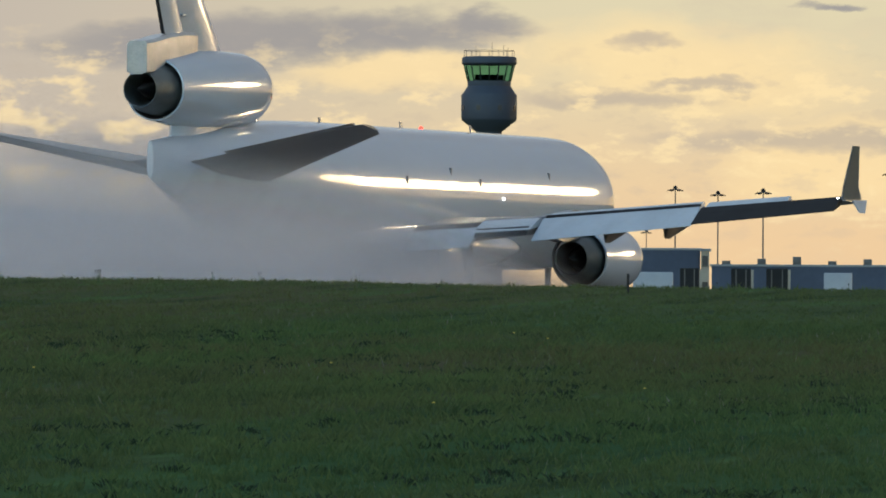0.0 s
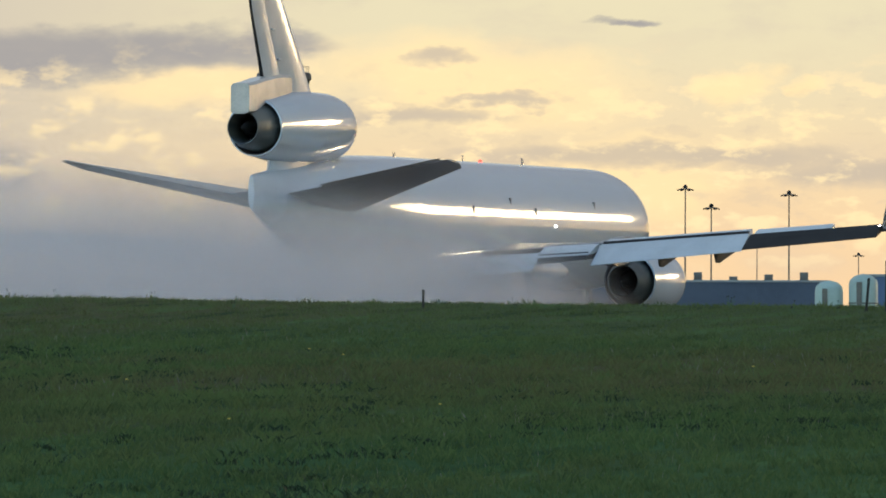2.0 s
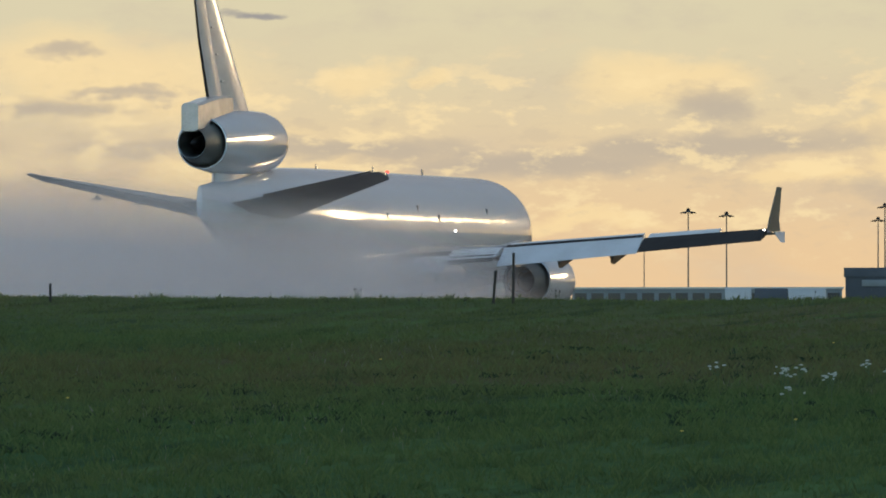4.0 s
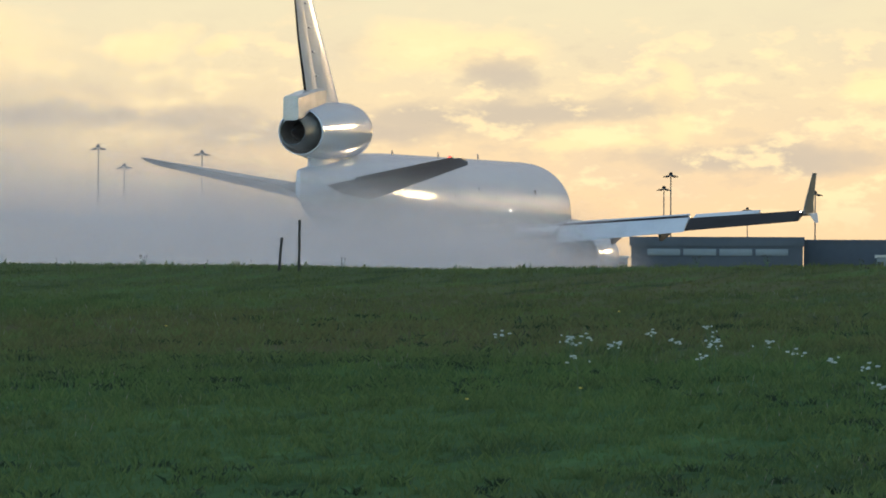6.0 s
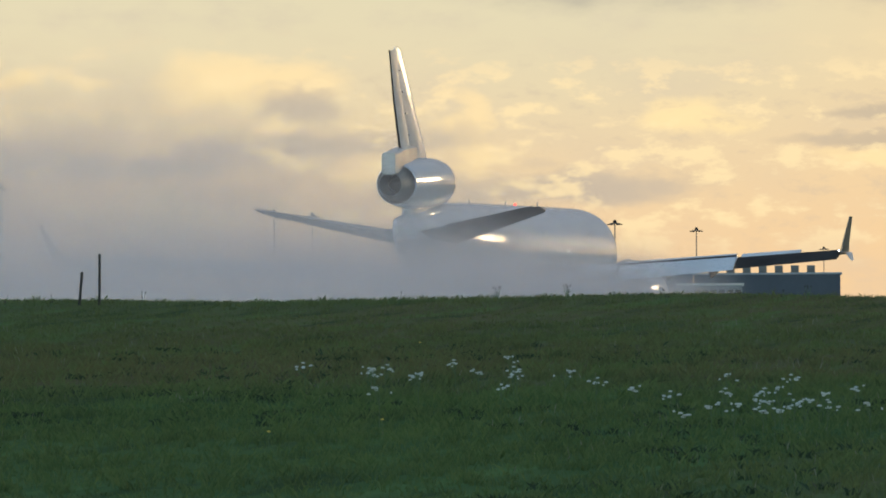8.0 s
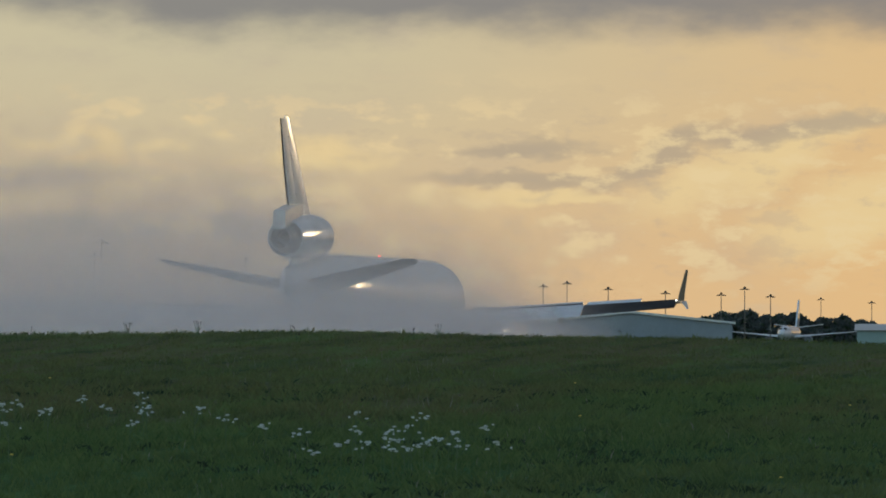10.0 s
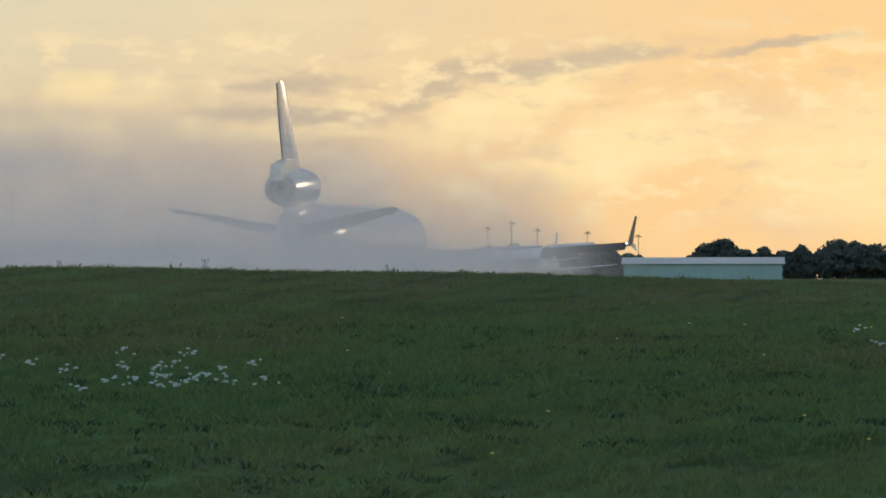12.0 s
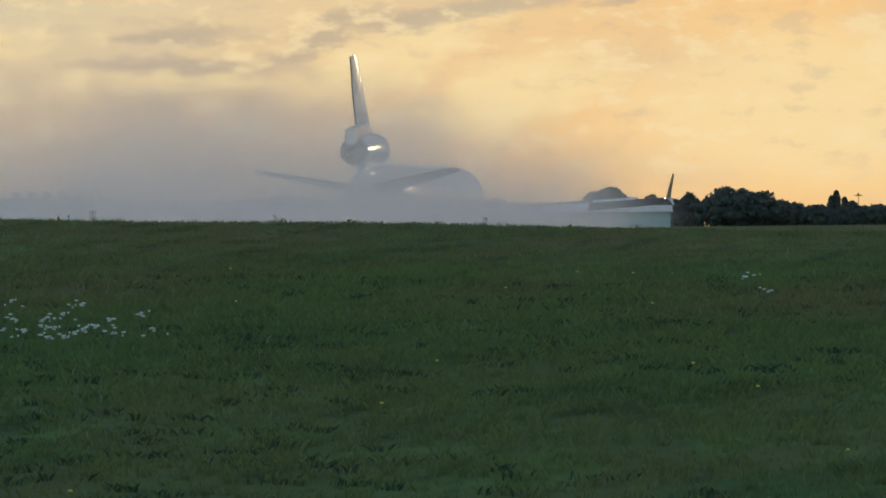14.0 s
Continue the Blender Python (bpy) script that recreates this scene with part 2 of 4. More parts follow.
    layer.under = layer((0.35, 0.33, 0.32), 0.95, [
        (-21.3, 1.80, 1.0, 0.15, 0.05), (-20.2, 1.86, 0.8, 0.14, -0.02), (-21.7, 1.12, 0.7, 0.18, 0.0), (-17.42, 2.05, 0.2, 0.035, 0.0),
        (-20.7, 1.83, 0.7, 0.14, 0.0), (-19.75, 1.9, 0.5, 0.08, 0.0)])
    layer.under = layer((0.50, 0.43, 0.35), 0.75, [
        (-18.75, 1.48, 0.5, 0.06, 0.0), (-18.6, 1.79, 0.2, 0.05, 0.1), (-18.2, 1.55, 0.3, 0.04, 0.0), (-15.7, 1.12, 1.1, 0.11, 0.02), (-14.6, 1.22, 1.0, 0.11, 0.05),
        (-14.62, 1.48, 0.24, 0.13, 0.0), (-17.2, 1.2, 1.3, 0.08, 0.0), (-13.0, 0.95, 0.8, 0.12, 0.0)])
    layer.under = layer((0.52, 0.43, 0.32), 0.7, [
        (-10.95, 1.41, 0.45, 0.06, 0.05), (-10.9, 1.22, 0.7, 0.06, 0.0), (-10.15, 1.37, 0.45, 0.10, 0.42), (-9.3, 1.54, 0.75, 0.08, 0.1),
        (-7.9, 1.66, 0.5, 0.04, 0.1)])
    # broken cream cloud lower down, and the glow round the hidden sun
    tuft = m.noise(stretch, 2.6, 8, 0.6)
    band = m.math("MULTIPLY", m.ramp(flat.outputs[1], 0.35, 0.8), m.ramp(flat.outputs[1], 2.0, 1.5))
    layer.under = m.mix(m.math("MULTIPLY", m.math("MULTIPLY", m.ramp(tuft, 0.5, 0.64), band), 0.75), layer.under, (1.0, 0.78, 0.43))
    layer.under = m.mix(m.math("MULTIPLY", m.math("MULTIPLY", m.ramp(tuft, 0.47, 0.34), band), 0.3), layer.under, (0.55, 0.46, 0.36))
    sx_ = m.math("DIVIDE", m.math("SUBTRACT", flat.outputs[0], 22.0), 11.0)
    sy_ = m.math("DIVIDE", m.math("SUBTRACT", flat.outputs[1], 5.5), 4.0)
    halo = m.ramp(m.math("ADD", m.math("MULTIPLY", sx_, sx_), m.math("MULTIPLY", sy_, sy_)), 1.0, 0.0)
    layer.under = m.mix(halo, layer.under, (5.0, 3.7, 2.4))
    # darkening at the view's upper edge, painted into the sky as a grey band
    vignette = m.ramp(m.math("ADD", el, m.math("MULTIPLY", m.ramp(flat.outputs[0], -16.5, -13.0), 0.62)), 2.62, 2.95)
    vignette = m.math("MULTIPLY", vignette, m.ramp(flat.outputs[0], -17.5, -13.5))
    col = m.mix(m.math("MULTIPLY", vignette, 0.85), layer.under, (0.25, 0.25, 0.26))
    em = m.add("ShaderNodeEmission", Color=col, Strength=0.265)
    # an unseen opening, added so that the backdrop doesn't block the sun lamp
    gx = m.math("DIVIDE", m.math("SUBTRACT", flat.outputs[0], 19.5), 8.5)
    gy = m.math("DIVIDE", m.math("SUBTRACT", flat.outputs[1], 6.5), 2.6)
    gap = m.ramp(m.math("ADD", m.math("MULTIPLY", gx, gx), m.math("MULTIPLY", gy, gy)), 1.0, 0.75)
    clear = m.add("ShaderNodeBsdfTransparent")
    both = m.add("ShaderNodeMixShader", Fac=gap)
    m.tree.links.new(em.outputs[0], both.inputs[1])
    m.tree.links.new(clear.outputs[0], both.inputs[2])
    m.tree.links.new(both.outputs[0], m.out.inputs[0])
    return m.mat


SKYMAT = sky_backdrop_mat()


def spray_mat(name, dens, top_soft, ragged):
    """Water spray in the air: thick at the foot, thinning upwards and to the sides, with ragged billows."""
    m = Nodes(name)
    info = m.tree.nodes.new("ShaderNodeObjectInfo")
    shift = m.add("ShaderNodeCombineXYZ", X=m.math("MULTIPLY", info.outputs["Random"], 90.0), Y=m.math("MULTIPLY", info.outputs["Random"], 37.0))
    vec = m.add("ShaderNodeVectorMath")
    vec.operation = "ADD"
    m.put(vec.inputs[0], m.coord())
    m.put(vec.inputs[1], shift.outputs[0])
    big, fine = m.noise(vec.outputs[0], 0.11, 3, 0.5), m.noise(vec.outputs[0], 0.45, 4, 0.5)
    sep = m.add("ShaderNodeSeparateXYZ", Vector=m.coord("UV"))
    lump = m.math("ADD", m.math("MULTIPLY", m.math("SUBTRACT", big, 0.5), 1.5 * ragged), m.math("MULTIPLY", m.math("SUBTRACT", fine, 0.5), 0.5 * ragged))
    u = m.math("ADD", m.math("ABSOLUTE", sep.outputs[0]), m.math("MULTIPLY", lump, 0.5))
    v = m.math("ADD", sep.outputs[1], lump)
    # a dome: the top comes down towards both sides
    dome = m.math("ADD", v, m.math("MULTIPLY", m.math("POWER", m.math("MAXIMUM", u, 0.0), 3.0), 0.75))
    body = m.ramp(dome, 1.0, top_soft)
    side = m.ramp(u, 1.0, 0.7)
    rim = m.math("MULTIPLY", m.ramp(sep.outputs[1], 1.0, 0.8), m.ramp(m.math("ABSOLUTE", sep.outputs[0]), 1.0, 0.85))
    alpha = m.math("MULTIPLY", m.math("MULTIPLY", m.math("MULTIPLY", body, side), rim), dens)
    dif = m.add("ShaderNodeBsdfDiffuse", Color=(0.77, 0.70, 0.70))
    tra = m.add("ShaderNodeBsdfTranslucent", Color=(0.77, 0.70, 0.69))
    mx = m.add("ShaderNodeMixShader", Fac=0.45)
    m.tree.links.new(dif.outputs[0], mx.inputs[1])
    m.tree.links.new(tra.outputs[0], mx.inputs[2])
    clear = m.add("ShaderNodeBsdfTransparent")
    fin = m.add("ShaderNodeMixShader", Fac=alpha)
    m.tree.links.new(clear.outputs[0], fin.inputs[1])
    m.tree.links.new(mx.outputs[0], fin.inputs[2])
    m.tree.links.new(fin.outputs[0], m.out.inputs[0])
    return m.mat


LOWSPRAY = spray_mat("low_spray", 0.32, 0.12, 0.3)
TALLSPRAY = spray_mat("tall_mist", 0.20, 0.0, 0.4)
WHEELSPRAY = spray_mat("dense_wheel_spray", 0.6, 0.25, 0.25)
DEEPMIST = spray_mat("trailing_mist", 0.27, 0.0, 0.4)


# ---- mesh helpers ----
def empty(name, m=None):
    ob = new(name)
    if m is not None:
        ob.matrix_world = m
    return ob


def part(name, bm, material, parent=None, label="", smooth=True):
    me = bpy.data.meshes.new(name)
    bmesh.ops.recalc_face_normals(bm, faces=bm.faces)
    bm.to_mesh(me)
    bm.free()
    if smooth:
        me.polygons.foreach_set("use_smooth", [True] * len(me.polygons))
        me.set_sharp_from_angle(angle=radians(38))
    for mt in material if isinstance(material, (list, tuple)) else (material,):
        me.materials.append(mt)
    ob = new(name, me)
    if parent is not None:
        ob.parent = parent
    if label:
        tagged(ob, label)
    return ob


def loft(rings, closed=True, caps=True, bm=None):
    """Skin a row of rings of equally many points."""
    bm = bm or bmesh.new()
    rows = [[bm.verts.new(p) for p in r] for r in rings]
    n = len(rows[0])
    for a, b in zip(rows, rows[1:]):
        for i in range(n if closed else n - 1):
            j = (i + 1) % n
            bm.faces.new((a[i], a[j], b[j], b[i]))
    if caps and closed:
        bm.faces.new(rows[0][::-1])
        bm.faces.new(rows[-1])
    return bm


def spin(profile, segs=40, centre=(0, 0), axis="y"):
    """Turn a profile of (along, radius) about the y axis through (x, z) = centre, or about z through (x, y)."""
    rings = []
    for s, r in profile:
        ring = []
        for i in range(segs):
            t = 2 * math.pi * i / segs
            u, v = r * math.cos(t), r * math.sin(t)
            ring.append((centre[0] + u, s, centre[1] + v) if axis == "y" else (centre[0] + u, centre[1] + v, s))
        rings.append(ring)
    return loft(rings, caps=False)


def box(x0, x1, y0, y1, z0, z1, bevel=0.0, bm=None):
    bm = bm or bmesh.new()
    v = [bm.verts.new((x, y, z)) for z in (z0, z1) for x, y in ((x0, y0), (x1, y0), (x1, y1), (x0, y1))]
    fs = [bm.faces.new([v[i] for i in f]) for f in ((3, 2, 1, 0), (4, 5, 6, 7), (0, 1, 5, 4), (1, 2, 6, 5), (2, 3, 7, 6), (3, 0, 4, 7))]
    if bevel:
        bmesh.ops.bevel(bm, geom=list({e for f in fs for e in f.edges}), offset=bevel, segments=2, affect="EDGES", profile=0.5)
    return bm


def rod(a, b, r0, r1=None, segs=8, bm=None):
    """A tapered round bar from a to b."""
    r1 = r0 if r1 is None else r1
    a, b = Vector(a), Vector(b)
    q = (b - a).to_track_quat("Z", "Y")
    rings = [[p + q @ Vector((r * math.cos(2 * math.pi * i / segs), r * math.sin(2 * math.pi * i / segs), 0)) for i in range(segs)] for p, r in ((a, r0), (b, r1))]
    return loft(rings, bm=bm)


def smooth_curve(keys, xs):
    """Monotone-looking cubic through keys [(x, value)]."""
    kx, ky = np.array([k[0] for k in keys], float), np.array([k[1] for k in keys], float)
    d = np.diff(ky) / np.diff(kx)
    mm = np.concatenate([[d[0]], np.where(d[1:] * d[:-1] > 0, 2 * d[1:] * d[:-1] / (d[1:] + d[:-1] + 1e-12), 0), [d[-1]]])
    i = np.clip(np.searchsorted(kx, xs) - 1, 0, len(kx) - 2)
    hh = kx[i + 1] - kx[i]
    t = (xs - kx[i]) / hh
    return (2 * t**3 - 3 * t**2 + 1) * ky[i] + (t**3 - 2 * t**2 + t) * hh * mm[i] + (-2 * t**3 + 3 * t**2) * ky[i + 1] + (t**3 - t**2) * hh * mm[i + 1]


def foil(le, te, x, z, thick, n=10, twist=0.0, camber=0.02):
    """One aerofoil section in the plane x = const, from the leading edge y = le back to y = te."""
    chord = le - te
    up, lo = [], []
    for i in range(n + 1):
        c = 0.5 * (1 - math.cos(math.pi * i / n))
        t = 5 * thick * (0.2969 * math.sqrt(c) - 0.126 * c - 0.3516 * c * c + 0.2843 * c**3 - 0.1015 * c**4) * chord
        mid = camber * chord * 4 * c * (1 - c)
        drop = (c - 0.4) * chord * math.tan(radians(twist))
        up.append((x, le - c * chord, z + mid + t + 0.006 - drop))
        lo.append((x, le - c * chord, z + mid - t - 0.006 - drop))
    return up + lo[::-1]


# ---- ground ----
RIDGE = 110.0


def ridge_rise(azimuth):
    """How high the crest of the grass bank stands over the eye, in degrees."""
    return float(np.interp(azimuth, (-40, -22, -19, -15, -12.2, -11.3, -9.5, -7, 20), (0.338, 0.338, 0.303, 0.275, 0.297, 0.287, 0.237, 0.186, 0.18)))


def ground_z(x, y):
    r, azimuth = math.hypot(x, y), math.degrees(math.atan2(x, y))
    low = EYE[2] - 1.5
    crest = EYE[2] + RIDGE * math.tan(radians(ridge_rise(max(-40, min(20, azimuth)))))
    facing = 1.0 if -60 < azimuth < 45 else 0.0
    if r < 35:
        z = low
    elif r < RIDGE:
        t = (r - 35) / (RIDGE - 35)
        z = low + (crest - low) * (t + 0.10 * math.sin(2 * math.pi * t) * 0.4) 
    elif r < 175:
        t = (r - RIDGE) / (175 - RIDGE)
        t = t * t * (3 - 2 * t)
        z = crest + (-0.03 - crest) * t
    else:
        t = max(0.0, (r - 1000) / 1450)
        z = -0.03 + 8.7 * t * t * (3 - 2 * t) if t < 1 else 8.67 + 4.0 * min(1.0, (r - 2450) / 2400)
    if r < RIDGE + 8:
        z += 0.05 * noise.noise(Vector((x * 0.35, y * 0.35, 0))) * min(1, r / 40)
    return z


def build_ground():
    radii = [0.6, 4, 10, 18, 26] + [32 + i * 1.5 for i in range(54)] + [114, 118, 123, 130, 138, 146, 155, 165, 175, 200, 250, 320, 420, 550, 700, 850, 1000, 1150, 1300, 1450, 1600, 1800, 2000, 2200, 2450, 3000, 3800, 4900]
    azs = [-24 + i * 0.4 for i in range(50)] + [-4 + 9.4 * i for i in range(1, 36)]
    rings = [[(r * math.sin(radians(az)), r * math.cos(radians(az)), ground_z(r * math.sin(radians(az)), r * math.cos(radians(az)))) for az in azs] for r in radii]
    bm = loft(rings, caps=False)
    c = bm.verts.new((0, 0, EYE[2] - 1.5))
    bm.verts.ensure_lookup_table()
    n = len(azs)
    for i in range(n):
        bm.faces.new((bm.verts[i], bm.verts[(i + 1) % n], c))
    ob = part("ground", bm, GROUND)
    return tagged(ob, "rough green meadow rising to a low bank beside the runway", "ground", kind="structure")


build_ground()
tagged(part("runway", box(-162, -116, -600, 960, -0.2, 0.0), ASPHALT, smooth=False), "wet grey asphalt runway behind the grass bank", "runway", kind="structure")


def build_backdrop():
    azs, els = np.linspace(-75, 75, 101), np.concatenate([np.linspace(-1.0, 14, 31), np.linspace(17, 56, 14)])
    bm = bmesh.new()
    lay = bm.loops.layers.uv.new("UVMap")
    rows = [[bm.verts.new((4800 * math.sin(radians(a)), 4800 * math.cos(radians(a)), EYE[2] + 4800 * math.tan(radians(e)))) for a in azs] for e in els]
    for j in range(len(els) - 1):
        for i in range(len(azs) - 1):
            f = bm.faces.new((rows[j][i], rows[j][i + 1], rows[j + 1][i + 1], rows[j + 1][i]))
            for l, (ii, jj) in zip(f.loops, ((i, j), (i + 1, j), (i + 1, j + 1), (i, j + 1))):
                l[lay].uv = (azs[ii], els[jj])
    me = bpy.data.meshes.new("sky_backdrop")
    bm.to_mesh(me)
    bm.free()
    me.materials.append(SKYMAT)
    return tagged(new("backdrop", me), "amber evening sky with grey and cream clouds", "sky", kind="structure")


build_backdrop()


# ---- the freighter: y forward from the tail engine's nozzle, x to its right, z up from the runway ----
def build_freighter():
    jet = empty("cargo_jet")
    tagged(jet, "white three-engined freighter jet with winglets taking off in spray", "aeroplane")
    # fuselage
    ys = np.concatenate([np.linspace(-0.5, 20, 42), np.linspace(21, 46, 16), np.linspace(46.5, 54.7, 34)])
    top = smooth_curve([(-0.5, 7.14), (1, 7.3), (4, 7.65), (8, 8.05), (13, 8.28), (18, 8.34), (46, 8.34), (48, 8.31), (50, 8.06), (51.8, 7.48), (53.2, 6.6), (54.1, 5.85), (54.7, 5.05)], ys)
    bot = smooth_curve([(-0.5, 5.6), (1, 5.2), (4, 4.45), (8, 3.55), (13, 2.75), (18, 2.38), (24, 2.32), (46, 2.32), (48, 2.42), (49.5, 2.6), (51.3, 2.9), (53, 3.4), (54.1, 3.95), (54.7, 4.7)], ys)
    hw = smooth_curve([(-0.5, 0.14), (1, 0.6), (4, 1.35), (8, 2.15), (13, 2.78), (18, 3.0), (24, 3.01), (46, 3.01), (48, 2.94), (49.8, 2.65), (51.6, 2.05), (53.1, 1.3), (54.1, 0.7), (54.7, 0.1)], ys)
    rings = []
    for y, t, b, w in zip(ys, top, bot, hw):
        ring = []
        for i in range(48):
            a = 2 * math.pi * i / 48
            ring.append((w * math.cos(a), y, (t + b) / 2 + (t - b) / 2 * math.sin(a)))
        rings.append(ring)
    fus = part("fuselage", loft(rings), WHITE, jet, "glossy white fuselage with wet shine")
    # belly fairing round the wing root
    rings = []
    for y in np.linspace(15.5, 38, 24):
        s = math.sin(math.pi * (y - 15.5) / 22.5) ** 0.5 + 1e-3
        rings.append([((2.2 + 1.35 * s) * math.cos(2 * math.pi * i / 32), y, 3.2 + (0.3 + 1.15 * s) * math.sin(2 * math.pi * i / 32)) for i in range(32)])
    part("wing_fairing", loft(rings), WHITE, jet)
    # small things on the skin
    for y, h in ((11.5, 0.45), (19, 0.2), (29, 0.25), (38, 0.3)):
        zt = float(np.interp(y, ys, top))
        part("antenna", loft([[(x, y + dy * 0.5, zt - 0.05) for x, dy in ((-0.03, -0.25), (0.03, -0.25), (0.03, 0.25), (-0.03, 0.25))], [(x, y + dy - 0.15, zt + h) for x, dy in ((-0.015, -0.1), (0.015, -0.1), (0.015, 0.1), (-0.015, 0.1))]]), GREY, fus, smooth=False)
    part("beacon", spin([(8.3, 0.11), (8.4, 0.10), (8.44, 0.06), (8.46, 0.005)], 16, (0, 31.5), "z"), RED, fus, "red anti-collision beacon")
    part("position_lamp", spin([(5.27, 0.005), (5.29, 0.035), (5.33, 0.05), (5.37, 0.035), (5.39, 0.005)], 12, (3.04, 33.8), "z"), LAMPGLASS, fus, "small bright white lamp")
    for y, z in ((21.7, 5.95), (27.5, 6.4), (31.0, 5.97), (40.4, 6.4)):
        x = 3.01 * math.sqrt(max(0, 1 - ((z - 5.33) / 3.01) ** 2))
        part("vent", box(x - 0.1, x + 0.05, y - 0.05, y + 0.05, z - 0.17, z + 0.17), GREY, fus, "small dark vent", smooth=False)
    def nacelle(name, cx, cz, y0, length, rmax, rnoz, tail, tilt=0.0):
        eng = part(name, spin([(y0 - 0.02, rnoz - 0.07), (y0, rnoz), (y0 + 0.8, rnoz + 0.07), (y0 + length * 0.35, rmax - 0.03), (y0 + length * 0.6, rmax), (y0 + length * 0.85, rmax - 0.06), (y0 + length * 0.95, rmax - 0.17), (y0 + length, rmax - 0.33), (y0 + length - 0.1, rmax - 0.42), (y0 + length - 0.9, rmax - 0.38)], 48, (cx, cz)), WHITE, jet, "glossy white engine cowling")
        L = y0 + length
        part("inlet_lip", spin([(L - 0.3, rmax - 0.232), (L - 0.1, rmax - 0.285), (L + 0.02, rmax - 0.335), (L + 0.01, rmax - 0.39), (L - 0.3, rmax - 0.42)], 48, (cx, cz)), LIP, eng, "polished metal inlet lip")
        part("fan_duct", spin([(y0 - 0.015, rnoz - 0.05), (y0 + 1.2, rnoz - 0.02), (y0 + 2.6, rnoz - 0.1), (y0 + 2.7, 0.4)], 40, (cx, cz)), METAL, eng, "dark metal exhaust duct")
        part("fan_disc", spin([(L - 0.9, rmax - 0.38), (L - 0.95, 0.3), (L - 0.5, 0.02)], 40, (cx, cz)), DARK, eng)
        core = part("core_nozzle", spin([(y0 + 1.6, 1.08), (y0 + 0.4, 1.1), (y0 - tail * 0.5, 0.94), (y0 - tail, 0.72), (y0 - tail + 0.03, 0.68), (y0 + 0.3, 0.6)], 40, (cx, cz)), METAL, eng, "bare metal core nozzle")
        part("exhaust_plug", spin([(y0 + 0.3, 0.6), (y0 + 0.25, 0.42), (y0 - tail * 0.5, 0.3), (y0 - tail - 0.25, 0.03)], 24, (cx, cz)), DARK, core, "dark exhaust cone")
        for ob in (eng, *eng.children_recursive):
            for v in ob.data.vertices:
                v.co.z += tilt * (v.co.y - y0)
        return eng

    nacelle("tail_engine", 0, 9.22, 0.0, 9.9, 1.64, 1.27, 1.65, 0.022)
    for sx in (1, -1):
        nacelle("wing_engine", sx * 8.46, 2.68, 28.2, 4.9, 1.47, 1.26, 1.1)
        bm = bmesh.new()
        # pylon: a thin blade between cowling and wing
        outline = ((32.4, 4.05), (30.5, 4.6), (27.0, 4.75), (23.5, 4.4), (23.0, 3.7), (25.5, 3.35), (28.3, 3.6), (31.5, 3.85))
        loft([[(sx * 8.46 + dx, y, z) for y, z in outline] for dx in (-0.24, 0.24)], bm=bm)
        part("engine_pylon", bm, GREY, jet, smooth=False)
        part("strake", loft([[(sx * (8.46 - 0.9) + dx, y, z) for y, z in ((31.8, 3.9), (30.4, 4.35), (30.0, 4.3), (30.2, 3.75))] for dx in (-0.03, 0.03)]), GREY, jet, smooth=False)
    # pylon under the tail engine
    rings = [[(0.55 * math.cos(2 * math.pi * i / 20), 5.2 + dy + hl * math.sin(2 * math.pi * i / 20), z) for i in range(20)] for z, hl, dy in ((7.0, 3.6, 0.0), (7.6, 3.3, 0.0), (8.3, 3.2, 0.0))]
    part("tail_engine_pylon", loft(rings), WHITE, jet)
    # fin
    def blade(sections, name, mat, parent, label=""):
        """Upright surface: sections (z, leading y, trailing y, half thickness)."""
        rr = []
        for z, le, te, th in sections:
            c = le - te
            pts = [(0.0, 0.0), (0.04, 0.45), (0.15, 0.85), (0.35, 1.0), (0.6, 0.78), (0.85, 0.4), (1.0, 0.16)]
            rr.append([(th * h, le - f * c, z) for f, h in pts] + [(-th * h, le - f * c, z) for f, h in pts[:0:-1]])
        return part(name, loft(rr), mat, parent, label)

    fin = blade([(10.3, 7.6, 3.4, 0.42), (11.5, 6.5, 2.7, 0.38), (17.45, 0.85, -0.40, 0.16), (17.62, 0.45, -0.3, 0.08)], "fin", FINWHITE, jet, "white vertical fin with a bright metal leading edge")
    part("fin_leading_edge", loft([[(w * math.cos(t), y + 0.12 * math.sin(t) * 1.0, z) for t in np.linspace(0, 2 * math.pi, 10, endpoint=False)] for z, y, w in ((10.4, 7.46, 0.13), (11.5, 6.47, 0.12), (17.45, 0.82, 0.06))]), LIP, fin, "bright metal strip")
    rud = blade([(11.5, 2.9, 0.85, 0.26), (14.3, 1.2, -0.55, 0.2), (17.4, -0.30, -1.6, 0.1)], "rudder", FINWHITE, fin, "white rudder panel")
    # shade on the rudder's aft edge, put in as a dark strip
    part("rudder_trailing_edge", loft([[(w, y + 0.04, z), (w, y - 0.04, z), (-w, y - 0.04, z), (-w, y + 0.04, z)] for z, y, w in ((11.5, 0.85, 0.07), (14.3, -0.55, 0.05), (17.4, -1.6, 0.03))]), DARK, rud, "trailing edge strip with its shade put in as dark colour", smooth=False)
    for z, y in ((12.3, 2.55), (13.6, 1.75), (14.9, 1.0), (16.2, 0.25)):
        part("rudder_hinge", box(0.16, 0.25, y - 0.2, y + 0.2, z - 0.05, z + 0.05, 0.02), FINWHITE, rud)
    rr = []
